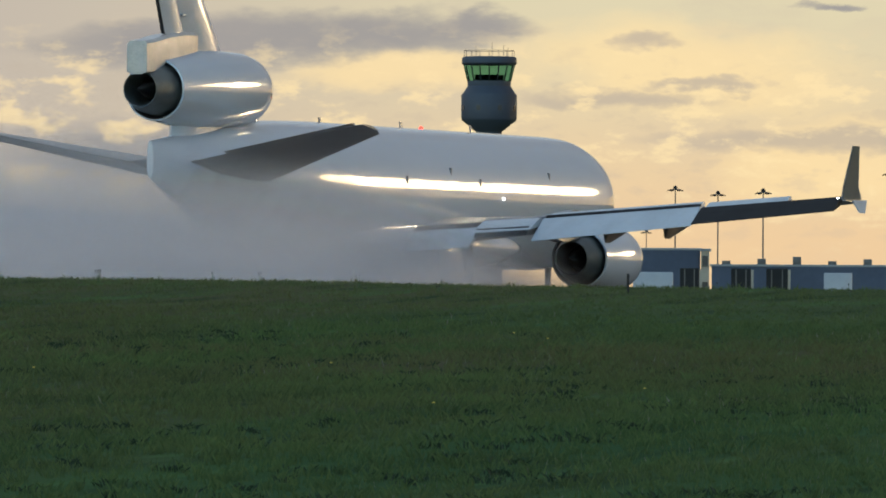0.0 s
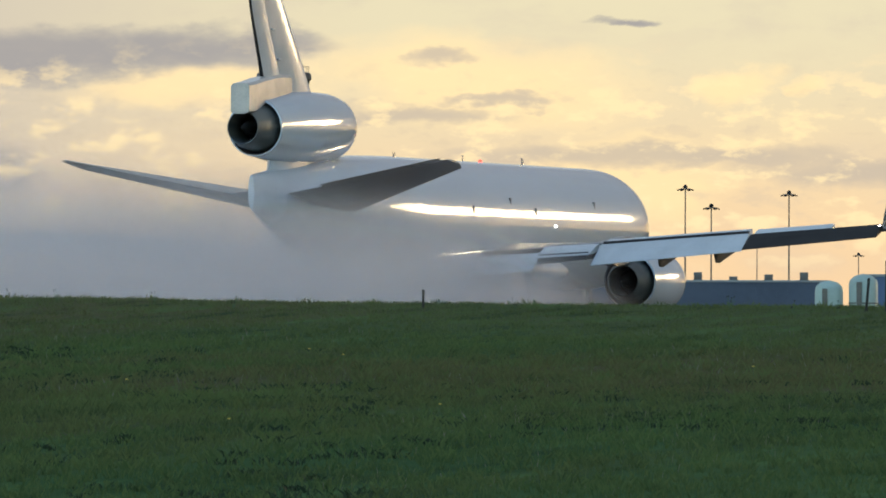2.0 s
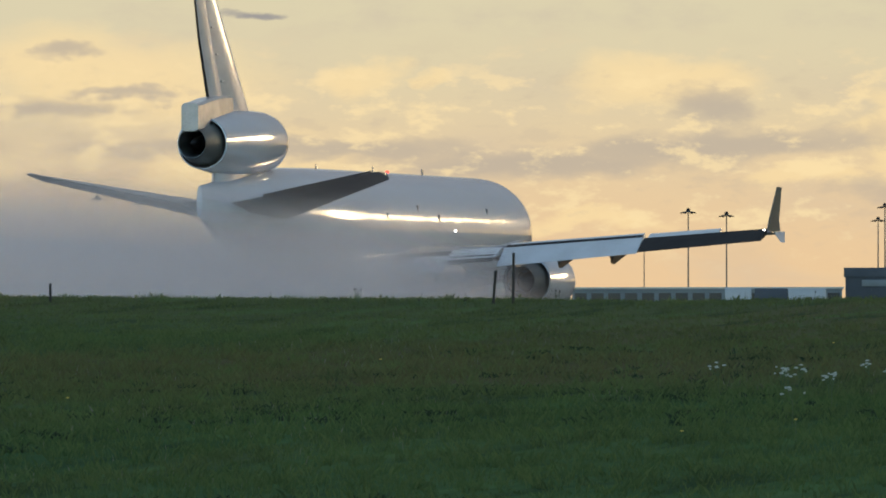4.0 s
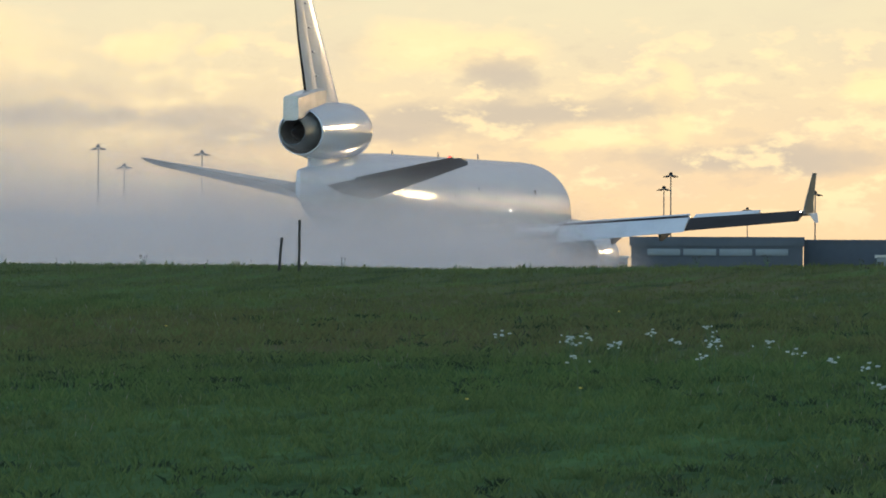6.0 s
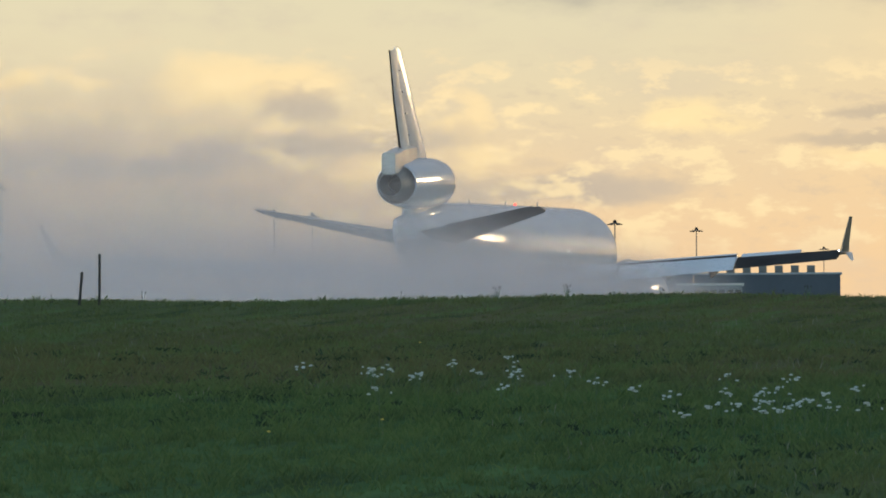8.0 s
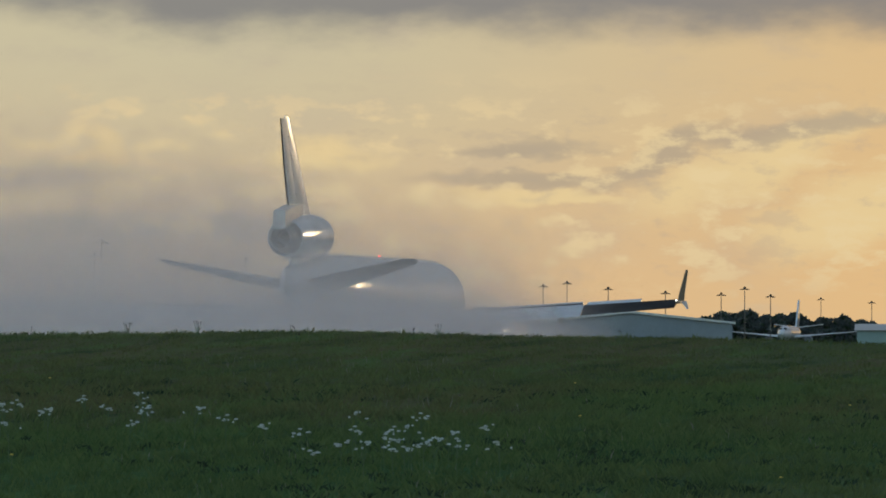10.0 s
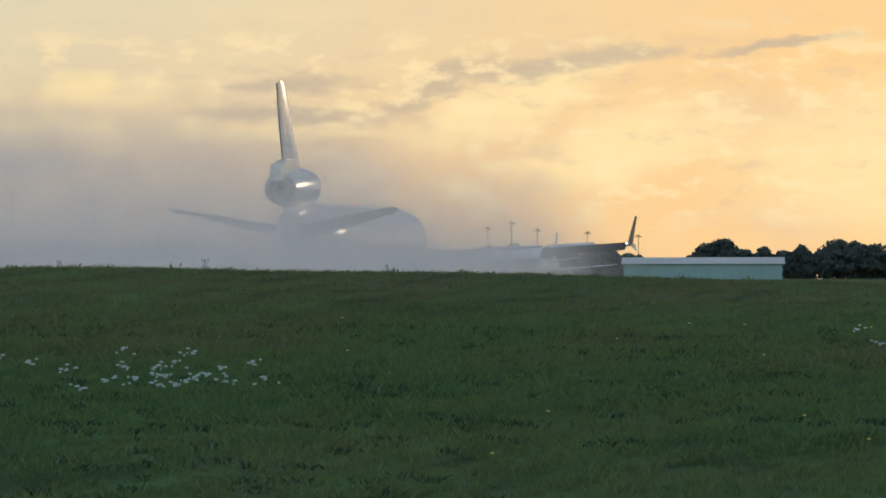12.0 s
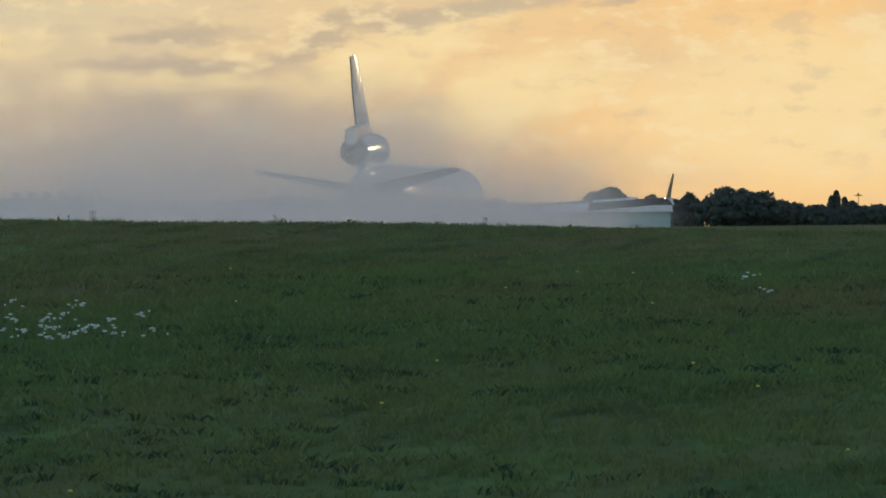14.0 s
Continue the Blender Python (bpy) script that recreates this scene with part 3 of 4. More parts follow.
    for y, z0, z1, w in ((3.6, 10.3, 11.62, 0.44), (2.2, 10.3, 11.6, 0.46), (0.3, 10.3, 11.42, 0.46), (-0.5, 10.0, 11.3, 0.46), (-1.2, 9.82, 11.2, 0.46), (-2.0, 9.78, 11.12, 0.43)):
        rr.append([(w, y, z0 + 0.1), (w, y, z1 - 0.12), (w * 0.7, y, z1), (-w * 0.7, y, z1), (-w, y, z1 - 0.12), (-w, y, z0 + 0.1), (-w * 0.5, y, z0), (w * 0.5, y, z0)])
    part("tail_fairing", loft(rr), SCUFFED, jet, "scuffed fairing over the tail nozzle")
    for sx in (1, -1):
        # tailplane
        secs = [foil(8.6, 0.7, sx * 1.3, 5.9, 0.10, twist=-5), foil(7.3, 0.45, sx * 3.0, 6.28, 0.095, twist=-5), foil(2.3, -0.3, sx * 8.8, 7.58, 0.085, twist=-6), foil(1.5, -0.3, sx * 9.02, 7.66, 0.05, twist=-6)]
        tp = part("tailplane", loft(secs), GREY, jet, "grey tailplane, dark from below")
        part("elevator", loft([foil(0.5, -0.35, sx * 3.1, 6.66, 0.10, twist=-4), foil(-0.2, -0.75, sx * 8.7, 7.78, 0.10, twist=-4)]), GREY, tp)
        # wing: root, kink, tip
        def wing_z(x):
            return 3.75 + 1.15 * (x - 3) / 22.4

        def lead(x):
            return 31.4 - (x - 3) * 0.768

        def trail(x):
            return 21.2 - (x - 3) * 0.17 if x < 9.3 else 20.1 - (x - 9.3) * 0.535

        xs = [2.4, 5, 7.5, 9.3, 12, 15, 18, 21, 24, 25.4]
        secs = [foil(lead(x), trail(x) + (1.3 if x < 17.9 else 0.7), sx * x, wing_z(x), 0.125 - 0.0015 * x, twist=2.5 - 0.12 * x) for x in xs]
        wing = part("wing", loft(secs), GREY, jet, "grey swept wing with flaps lowered")

        def panel(name, x0, x1, chord0, chord1, tilt, mat, drop=0.0, gap=0.0, lab=""):
            out = []
            for x, ch in ((x0, chord0), (x1, chord1)):
                y0 = trail(x) + (1.0 if x < 17.9 else 0.75) - gap
                z0 = wing_z(x) + 0.05 - drop
                c, s = math.cos(radians(tilt)), math.sin(radians(tilt))
                pts = [(0, 0.14), (0.12, 0.22), (0.45, 0.17), (1, 0.02), (1, -0.02), (0.5, -0.1), (0.1, -0.14), (0, -0.05)]
                out.append([(sx * x, y0 - f * ch * c + g * s, z0 - f * ch * s + g * c) for f, g in pts])
            return part(name, loft(out), mat, wing, lab, smooth=False)

        panel("inboard_flap", 3.2, 6.4, 2.0, 1.95, 24, PALE, 0.1, 0.1, "pale lowered flap")
        panel("flap_vane", 3.2, 6.4, 0.5, 0.5, 20, DARK, 0.0, 0.0)
        panel("inboard_aileron", 6.5, 9.2, 1.7, 1.6, 12, PALE, -0.05, 0.0)
        panel("aileron_edge", 6.6, 9.1, 0.35, 0.35, 40, DARK, 0.28, 1.45)
        panel("outboard_flap", 9.35, 17.8, 1.85, 1.5, 27, PALE, -0.06, 0.1, "pale lowered flap")
        panel("aileron", 17.95, 25.2, 1.7, 1.3, 20, DARK, 0.0, 0.0, "dark drooped aileron")
        panel("spoiler", 9.5, 17.6, 0.9, 0.7, 4, PALE, -0.2, -0.9)
        panel("spoiler", 18.1, 22.3, 0.8, 0.6, 3, PALE, -0.14, -0.75)
        panel("slot_seal", 9.4, 17.7, 0.3, 0.3, 20, DARK, -0.12, -0.1)
        for x in (12.6, 15.8):
            y0 = trail(x)
            zz = wing_z(x)
            canoe = [[(sx * x - w, y, zz - 0.3), (sx * x + w, y, zz - 0.3), (sx * x + w * 0.9, y, zz - 0.3 - d * 0.4), (sx * x + w * 0.12, y, zz - 0.3 - d), (sx * x - w * 0.12, y, zz - 0.3 - d), (sx * x - w * 0.9, y, zz - 0.3 - d * 0.4)] for y, w, d in ((y0 + 4.4, 0.04, 0.1), (y0 + 3.0, 0.12, 0.4), (y0 + 1.7, 0.15, 0.68), (y0 + 1.2, 0.14, 0.68), (y0 + 1.0, 0.05, 0.6))]
            part("flap_track_fairing", loft(canoe), STEEL, wing, "dark pointed fairing", smooth=False)
        # winglets
        part("winglet", loft([[(sx * x, y, z) for x, y, z in q] for q in (
            ((25.32, 14.6, 5.0), (25.42, 14.0, 5.0), (25.46, 11.6, 4.95), (25.36, 11.6, 4.95)),
            ((25.5, 13.6, 5.5), (25.6, 13.2, 5.5), (25.62, 11.3, 5.5), (25.54, 11.3, 5.5)),
            ((26.05, 11.9, 7.12), (26.09, 11.8, 7.12), (26.1, 10.9, 7.12), (26.06, 10.9, 7.12)))]), GREY, wing, "tall upper winglet", smooth=False)
        part("lower_winglet", loft([[(sx * x, y, z) for x, y, z in q] for q in (
            ((25.34, 15.0, 4.98), (25.42, 15.0, 4.98), (25.42, 13.1, 4.95), (25.34, 13.1, 4.95)),
            ((25.8, 13.4, 4.42), (25.84, 13.4, 4.42), (25.84, 12.7, 4.42), (25.8, 12.7, 4.42)))]), PALE, wing, "small lower winglet", smooth=False)
        part("wingtip_lamp", box(sx * 25.3 - 0.03, sx * 25.3 + 0.03, 11.35, 11.45, 4.98, 5.04, 0.01), LAMPGLASS, wing, "small white wingtip lamp")
        # main gear
        leg = part("landing_gear_leg", rod((sx * 5.0, 23.5, 3.4), (sx * 5.3, 23.2, 0.8), 0.22, 0.18, 12), STEEL, jet)
        part("bogie_beam", rod((sx * 5.3, 22.2, 0.68), (sx * 5.3, 24.2, 0.68), 0.13, 0.13, 10), STEEL, leg)
        for wy in (22.3, 24.1):
            for wx in (4.78, 5.82):
                bm = spin([(-0.2, 0.45), (-0.24, 0.6), (-0.2, 0.66), (0.2, 0.66), (0.24, 0.6), (0.2, 0.45)], 24, (0, 0), "z")
                bmesh.ops.transform(bm, matrix=pose(sx * wx, wy, 0.67, 0, 90, 0), verts=bm.verts)
                wheel = part("wheel", bm, RUBBER, leg, "black tyre")
        part("gear_door", box(sx * 4.2 - 0.04, sx * 4.2 + 0.04, 22.2, 24.8, 1.6, 3.2, 0.02), WHITE, leg)
    nose = part("nose_gear_leg", rod((0, 48.5, 2.8), (0, 48.3, 0.55), 0.16, 0.13, 12), STEEL, jet)
    for wx in (-0.35, 0.35):
        bm = spin([(-0.16, 0.3), (-0.18, 0.42), (-0.15, 0.5), (0.15, 0.5), (0.18, 0.42), (0.16, 0.3)], 20, (0, 0), "z")
        bmesh.ops.transform(bm, matrix=pose(wx, 48.3, 0.51, 0, 90, 0), verts=bm.verts)
        part("wheel", bm, RUBBER, nose, "black tyre")
    return jet


JET = build_freighter()


# ---- spray: rigid billows of mist that travel with the jet ----
def build_spray(x0, x1, height, mat, seed):
    """One billow across the runway: a bulging sheet of mist, densest at its foot."""
    bm = bmesh.new()
    lay = bm.loops.layers.uv.new("UVMap")
    nx, nz = 26, 12
    rows = []
    for j in range(nz + 1):
        row = []
        for i in range(nx + 1):
            u, v = -1 + 2 * i / nx, j / nz
            x, z = x0 + (x1 - x0) * i / nx, -0.6 + (height + 0.6) * v
            y = 0.3 * noise.noise(Vector((x * 0.12, z * 0.15, seed * 9.1)))
            row.append((bm.verts.new((x, y, z)), u, v))
        rows.append(row)
    for a, b in zip(rows, rows[1:]):
        for i in range(nx):
            f = bm.faces.new([q[0] for q in (a[i], a[i + 1], b[i + 1], b[i])])
            for l, q in zip(f.loops, (a[i], a[i + 1], b[i + 1], b[i])):
                l[lay].uv = (q[1], q[2])
    ob = part("spray_cloud", bm, mat)
    return tagged(ob, "blue-grey drifting mist of water spray blown up behind the jet", "spray", "spray behind the jet", "stuff")


# low spray close behind the wheels and engines, and the taller mist that climbs behind it
def low_shape(y):
    """Left edge, right edge and height of the low spray, so far along the jet."""
    back = 24.0 - y
    return -13 - max(0.0, back) * 0.42, 13 + max(-3.0, min(8.0, back * 0.12)), float(np.interp(y, (-130, -45, -18, -6, 3, 11, 18, 24, 34), (7.6, 7.6, 8.2, 9.0, 8.8, 7.9, 6.4, 4.1, 2.4)))


LOWS = [(build_spray(*low_shape(y), WHEELSPRAY if y > 24 else LOWSPRAY, i), y) for i, y in enumerate((33, 30, 27, 25.2, 24, 22.3, 20.6, 18.9, 17.2, 15.5, 13.8, 12.1, 10.4, 8.7, 7.0, 5.3, 3.6, 1.9, 0.2, -1.5, -3.5, -6, -8.5, -11.5, -15, -19, -25, -34, -46, -62, -84, -112, -145))]
TALLS = [(build_spray(-38 + y * 0.3, 31.5 - y * 0.04, 17 - y * 0.03, TALLSPRAY if y > -25 else DEEPMIST, 20 + i), y) for i, y in enumerate((9.5, 6.1, 2.7, -0.6, -4.7, -7.2, -10, -13.2, -17, -22, -29.5, -40, -54, -72, -97, -128, -165))]


# ---- airfield things ----
def spot(azimuth, dist):
    x, y = dist * math.sin(radians(azimuth)), dist * math.cos(radians(azimuth))
    return x, y, ground_z(x, y)


def rise_z(rise, dist):
    """World height of what stands at that many degrees above level, so far off."""
    return EYE[2] + dist * math.tan(radians(rise))


def seat(azimuth, dist):
    """A pose on the ground there, with y pointing away from the camera."""
    x, y, z = spot(azimuth, dist)
    return pose(x, y, z, 0, 0, -azimuth)


def build_tower(azimuth, dist):
    t = empty("control_tower", seat(azimuth, dist))
    tagged(t, "dark concrete airport control tower with green-tinted glass cab", "tower")
    top = rise_z(1.711, dist) - spot(azimuth, dist)[2]
    part("shaft", spin([(0, 2.6), (top - 13.5, 2.35), (top - 12.5, 2.35)], 24, axis="z"), DARKCLAD, t)
    part("drum", spin([(top - 13.6, 2.4), (top - 11.6, 4.9), (top - 11.2, 5.05), (top - 7.0, 5.05), (top - 6.4, 4.6), (top - 5.3, 3.9), (top - 5.3, 0.1)], 16, axis="z"), DARKCLAD, t, "dark faceted drum under the cab")
    part("cab_floor", spin([(top - 5.3, 3.9), (top - 4.6, 3.95), (top - 4.4, 3.9), (top - 4.4, 0.1)], 16, axis="z"), DARKCLAD, t)
    for i in range(16):
        a0, a1 = 2 * math.pi * (i + 0.06) / 16, 2 * math.pi * (i + 0.94) / 16
        rr = [[(r * math.cos(a), r * math.sin(a), z) for a, r in ((a0, ra), (a1, ra), (a1, ra - 0.06), (a0, ra - 0.06))] for z, ra in ((top - 4.4, 3.85), (top - 1.4, 4.6))]
        part("cab_window", loft(rr), CABGLASS, t, smooth=False)
        am = 2 * math.pi * i / 16
        part("mullion", rod((3.88 * math.cos(am), 3.88 * math.sin(am), top - 4.5), (4.64 * math.cos(am), 4.64 * math.sin(am), top - 1.3), 0.11), DARK, t)
    part("console", spin([(top - 4.4, 2.6), (top - 3.3, 2.6), (top - 3.3, 0.1)], 12, axis="z"), DARK, t)
    part("roof", spin([(top - 1.5, 0.1), (top - 1.5, 4.7), (top - 1.2, 5.0), (top - 0.3, 4.95), (top, 4.7), (top, 0.1)], 16, axis="z"), DARKCLAD, t)
    for i in range(16):
        am = 2 * math.pi * i / 16
        part("railing_post", rod((4.5 * math.cos(am), 4.5 * math.sin(am), top), (4.5 * math.cos(am), 4.5 * math.sin(am), top + 1.1), 0.05, segs=5), STEEL, t)
    part("railing", spin([(top + 1.05, 4.45), (top + 1.05, 4.55), (top + 1.12, 4.55), (top + 1.12, 4.45), (top + 1.05, 4.45)], 24, axis="z"), STEEL, t)
    for x, y, hh in ((-2.4, 0, 2.0), (0.5, 1, 2.6), (2.6, -0.5, 2.2), (3.4, 0.5, 1.7)):
        part("aerial", rod((x, y, top), (x, y, top + hh), 0.06, 0.03, 5), STEEL, t)
    for i in range(8):
        am = 2 * math.pi * (i + 0.5) / 8
        bm = box(-0.35, 0.35, -0.06, 0.06, top - 9.8, top - 8.9)
        bmesh.ops.transform(bm, matrix=pose(5.03 * math.cos(am), 5.03 * math.sin(am), 0, 0, 0, math.degrees(am) + 90), verts=bm.verts)
        part("porthole", bm, GLASS, t, smooth=False)


build_tower(-19.516, 1700)


def build_mast(azimuth, rise, dist, heads):
    mst = empty("light_mast", seat(azimuth, dist))
    tagged(mst, "tall slim steel floodlight mast with a cluster of lamps", "light mast", "apron floodlight masts")
    top = rise_z(rise, dist) - spot(azimuth, dist)[2]
    part("pole", rod((0, 0, -0.5), (0, 0, top - 0.3), 0.15, 0.09, 8), STEEL, mst)
    part("head_ring", spin([(top - 0.62, 0.1), (top - 0.66, 0.85), (top - 0.58, 0.85), (top - 0.5, 0.1)], 12, axis="z"), STEEL, mst)
    for i in range(heads):
        am = 2 * math.pi * i / heads
        bm = box(0.7, 1.25, -0.2, 0.2, -0.09, 0.09, 0.04)
        bmesh.ops.transform(bm, matrix=pose(0, 0, top - 0.52, 0, 0, math.degrees(am)) @ pose(0, 0, 0, 0, 14, 0), verts=bm.verts)
        part("floodlight", bm, DARK, mst)
    part("winch_hood", spin([(top - 0.5, 0.3), (top - 0.3, 0.34), (top - 0.1, 0.2), (top, 0.03)], 10, axis="z"), DARK, mst)


for az_, rise_, d_ in ((-18.374, 0.93, 1450), (-18.113, 0.90, 1500), (-17.837, 0.916, 1350), (-17.059, 1.033, 1350), (-16.90, 0.918, 1350), (-16.425, 1.0, 1350),
                       (-14.76, 0.845, 1450), (-14.526, 0.823, 1450), (-13.60, 0.79, 1600), (-13.558, 0.874, 1500), (-12.676, 0.763, 1500), (-12.178, 0.714, 1700),
                       (-10.712, 0.619, 2300), (-10.858, 0.601, 2300), (-10.46, 0.584, 2300), (-9.626, 0.586, 2300), (-9.77, 0.55, 2300), (-10.11, 0.56, 2300),
                       (-9.468, 0.54, 2300), (-7.853, 0.437, 2900), (-7.719, 0.435, 2900), (-16.0, 0.62, 2000), (-13.09, 0.66, 2100), (-15.03, 0.637, 2100),
                       (-18.55, 0.66, 2100), (-16.62, 0.68, 2100), (-9.16, 0.52, 2900), (-8.85, 0.50, 2900), (-6.82, 0.42, 2900), (-11.4, 0.59, 2400)):
    build_mast(az_, rise_, d_, 6)


def build_block(name, label, az0, az1, rise, dist, depth, wall, roof, parapet=0.25, bays=6, storeys=1, lean=0.0, blank=False):
    """A flat-roofed building whose front runs between two bearings."""
    mid = (az0 + az1) / 2
    b = empty(name, seat(mid, dist))
    tagged(b, label, "building")
    w = dist * math.radians(az1 - az0) / 2
    top = rise_z(rise, dist) - spot(mid, dist)[2]
    part("wall", box(-w, w, 0, depth, -1, top - parapet), wall, b, smooth=False)
    part("roof", box(-w - 0.2, w + 0.2, -0.2, depth + 0.2, top - parapet, top), roof, b, smooth=False)
    for i in range(bays):
        x = -w + (i + 0.5) * 2 * w / bays
        ww = 2 * w / bays * 0.36
        if blank:
            part("cladding_rib", box(x - 0.12, x + 0.12, -0.12, 0.0, 0, top - parapet - 0.05), wall, b, smooth=False)
            continue
        for s in range(storeys):
            z1 = top - parapet - 0.5 - s * 2.8
            win = part("window", box(x - ww, x + ww, -0.06, 0.02, z1 - 1.1, z1), GLASS, b, smooth=False)
            part("frame", box(x - ww - 0.1, x + ww + 0.1, -0.08, 0.0, z1 - 1.2, z1 - 1.1), STEEL, win, smooth=False)
    return b, w, top


build_block("office_block", "dark blue-grey office block beside the apron", -18.63, -18.22, 0.548, 1000, 14, TERMCLAD, ROOFGREY, bays=9, blank=True)
build_block("stair_tower", "beige rendered end bay of the office block", -18.215, -18.165, 0.545, 998, 8, BEIGE, ROOFGREY, bays=1, storeys=2)
term, w_, t_ = build_block("terminal_building", "long low dark terminal building with roof plant", -18.15, -16.2, 0.45, 1100, 20, TERMCLAD, ROOFGREY, bays=30, blank=True)
for i in range(9):
    x = -w_ + (i + 0.4) * 2 * w_ / 9
    part("roof_vent", box(x - 0.5, x + 0.5, 3, 4, t_, t_ + 0.45 + 0.25 * (i % 3), 0.05), STEEL, term)
build_block("freight_shed", "blue clad freight shed", -15.95, -15.60, 0.488, 950, 16, BLUECLAD, ROOFGREY, bays=7, blank=True)
# the blue shed's lit right face: the light is put in as beige
build_block("shed_annexe", "end wall of the freight shed, its warm light put in as beige", -15.598, -15.48, 0.483, 948, 12, BEIGE, ROOFGREY, bays=2, blank=True)
build_block("low_warehouse", "long low pale-roofed warehouse", -15.47, -13.82, 0.36, 1200, 20, GREYCLAD, ROOFPALE, bays=16)
cargo, w_, t_ = build_block("cargo_terminal", "dark slate ribbed cargo terminal with pale wall panels", -13.8, -12.75, 0.478, 1150, 30, CARGOCLAD, CARGOCLAD, bays=24, parapet=1.1, blank=True)
for i in range(4):
    x = -w_ * 0.62 + i * w_ * 0.42
    part("wall_panel", box(x - w_ * 0.19, x + w_ * 0.19, -0.2, -0.13, t_ - 2.3, t_ - 1.5, 0.02), GREYCLAD, cargo, "paler grey panel")
build_block("cargo_wing", "dark slate wing of the cargo terminal", -12.745, -12.2, 0.463, 1160, 30, CARGOCLAD, CARGOCLAD, bays=10, blank=True)
cargo2, w_, t_ = build_block("cargo_annexe", "lower dark cargo building with roof stacks", -12.195, -11.3, 0.432, 1150, 30, CARGOCLAD, ROOFGREY, bays=14, blank=True)
for i in range(6):
    x = -w_ * 0.5 + i * w_ * 0.22
    part("roof_stack", box(x - 0.5, x + 0.5, 3, 4, t_, t_ + 0.9, 0.05), STEEL, cargo2)
build_block("glazed_office", "low pale-roofed office with a glazed front", -12.3, -11.9, 0.37, 1050, 12, GREYCLAD, ROOFPALE, bays=8)


def build_tank(azimuth, rise, dist, r):
    x, y, z = spot(azimuth, dist)
    t = empty("storage_tank", pose(x, y, z))
    tagged(t, "pale green upright storage tank with a domed top", "tank", "storage tanks")
    top = rise_z(rise, dist) - z
    part("shell", spin([(-0.5, r), (top - 1.0, r), (top - 0.6, r * 0.93), (top - 0.2, r * 0.6), (top, 0.05)], 28, axis="z"), TANKPAINT, t)
    for k in (0.3, 0.6):
        part("hoop", spin([(top * k - 0.06, r), (top * k - 0.06, r + 0.05), (top * k + 0.06, r + 0.05), (top * k + 0.06, r)], 28, axis="z"), STEEL, t)
    part("ladder", box(-0.25, 0.25, -r - 0.12, -r - 0.04, 0, top - 0.8), STEEL, t, smooth=False)


build_tank(-16.18, 0.45, 900, 1.35)
build_tank(-15.97, 0.49, 900, 1.4)


def build_gable(name, label, az0, az1, rise_eave, rise_ridge, dist, depth, wall, roof, bays, end_ridge=False):
    """A pitched shed: gable towards the camera, or, with end_ridge, its long side."""
    mid = (az0 + az1) / 2
    b = empty(name, seat(mid, dist))
    tagged(b, label, "hangar")
    w = dist * math.radians(az1 - az0) / 2
    g = spot(mid, dist)[2]
    ev, rd = rise_z(rise_eave, dist) - g, rise_z(rise_ridge, dist) - g
    if end_ridge:
        part("wall", box(-w, w, 0, depth, -1, ev), wall, b, smooth=False)
        bm = bmesh.new()
        loft([[(x, -0.4, ev), (x, depth / 2, rd + (rd - ev) * 0.0), (x, depth + 0.4, ev)] for x in (-w - 0.3, w + 0.3)], bm=bm)
        part("roof", bm, roof, b, smooth=False)
    else:
        loft_pts = ((-w, -1), (w, -1), (w, ev), (0, rd - 0.3), (-w, ev))
        part("wall", loft([[(x, y, z) for x, z in loft_pts] for y in (0, depth)]), wall, b, smooth=False)
        part("roof", loft([[(x, y, z) for x, z in ((-w - 0.5, ev), (0, rd - 0.28), (w + 0.5, ev), (w + 0.5, ev + 0.35), (0, rd + 0.1), (-w - 0.5, ev + 0.35))] for y in (-0.5, depth + 0.5)]), roof, b, smooth=False)
    for i in range(bays):
        x = -w + (i + 0.5) * 2 * w / bays
        part("door_panel", box(x - w / bays * 0.94, x + w / bays * 0.94, -0.15, 0.0, 0, ev * 0.72), wall, b, smooth=False)
    return b


build_gable("maintenance_hangar", "big grey maintenance hangar with a shallow pale roof", -10.96, -9.70, 0.355, 0.433, 1500, 60, GREYCLAD, ROOFPALE, 12)
build_gable("airfield_shed", "long grey-green shed with a pale sheet roof", -8.94, -7.97, 0.318, 0.36, 1100, 14, GREENCLAD, ROOFPALE, 14, True)


def build_truck(azimuth, dist, rise, length, mat, label):
    """A box-bodied apron vehicle seen from the side."""
    v = empty("service_truck", seat(azimuth, dist))
    tagged(v, label, "truck", "apron vehicles")
    top = rise_z(rise, dist) - spot(azimuth, dist)[2]
    part("box_body", box(-length / 2, length / 2 - 1.6, 0, 2.4, 0.9, top, 0.08), mat, v)
    cab = part("cab", box(length / 2 - 1.5, length / 2, 0.1, 2.3, 0.7, min(top, 2.8), 0.15), VANWHITE, v)
    part("windscreen", box(length / 2 - 0.9, length / 2 - 0.2, 0.06, 0.12, 1.7, 2.4), GLASS, cab, smooth=False)
    for x in (-length / 2 + 0.9, length / 2 - 0.9):
        bm = spin([(0.0, 0.1), (0.0, 0.45), (0.28, 0.45), (0.28, 0.1)], 16, (x, 0.45))
        part("wheel", bm, RUBBER, v)


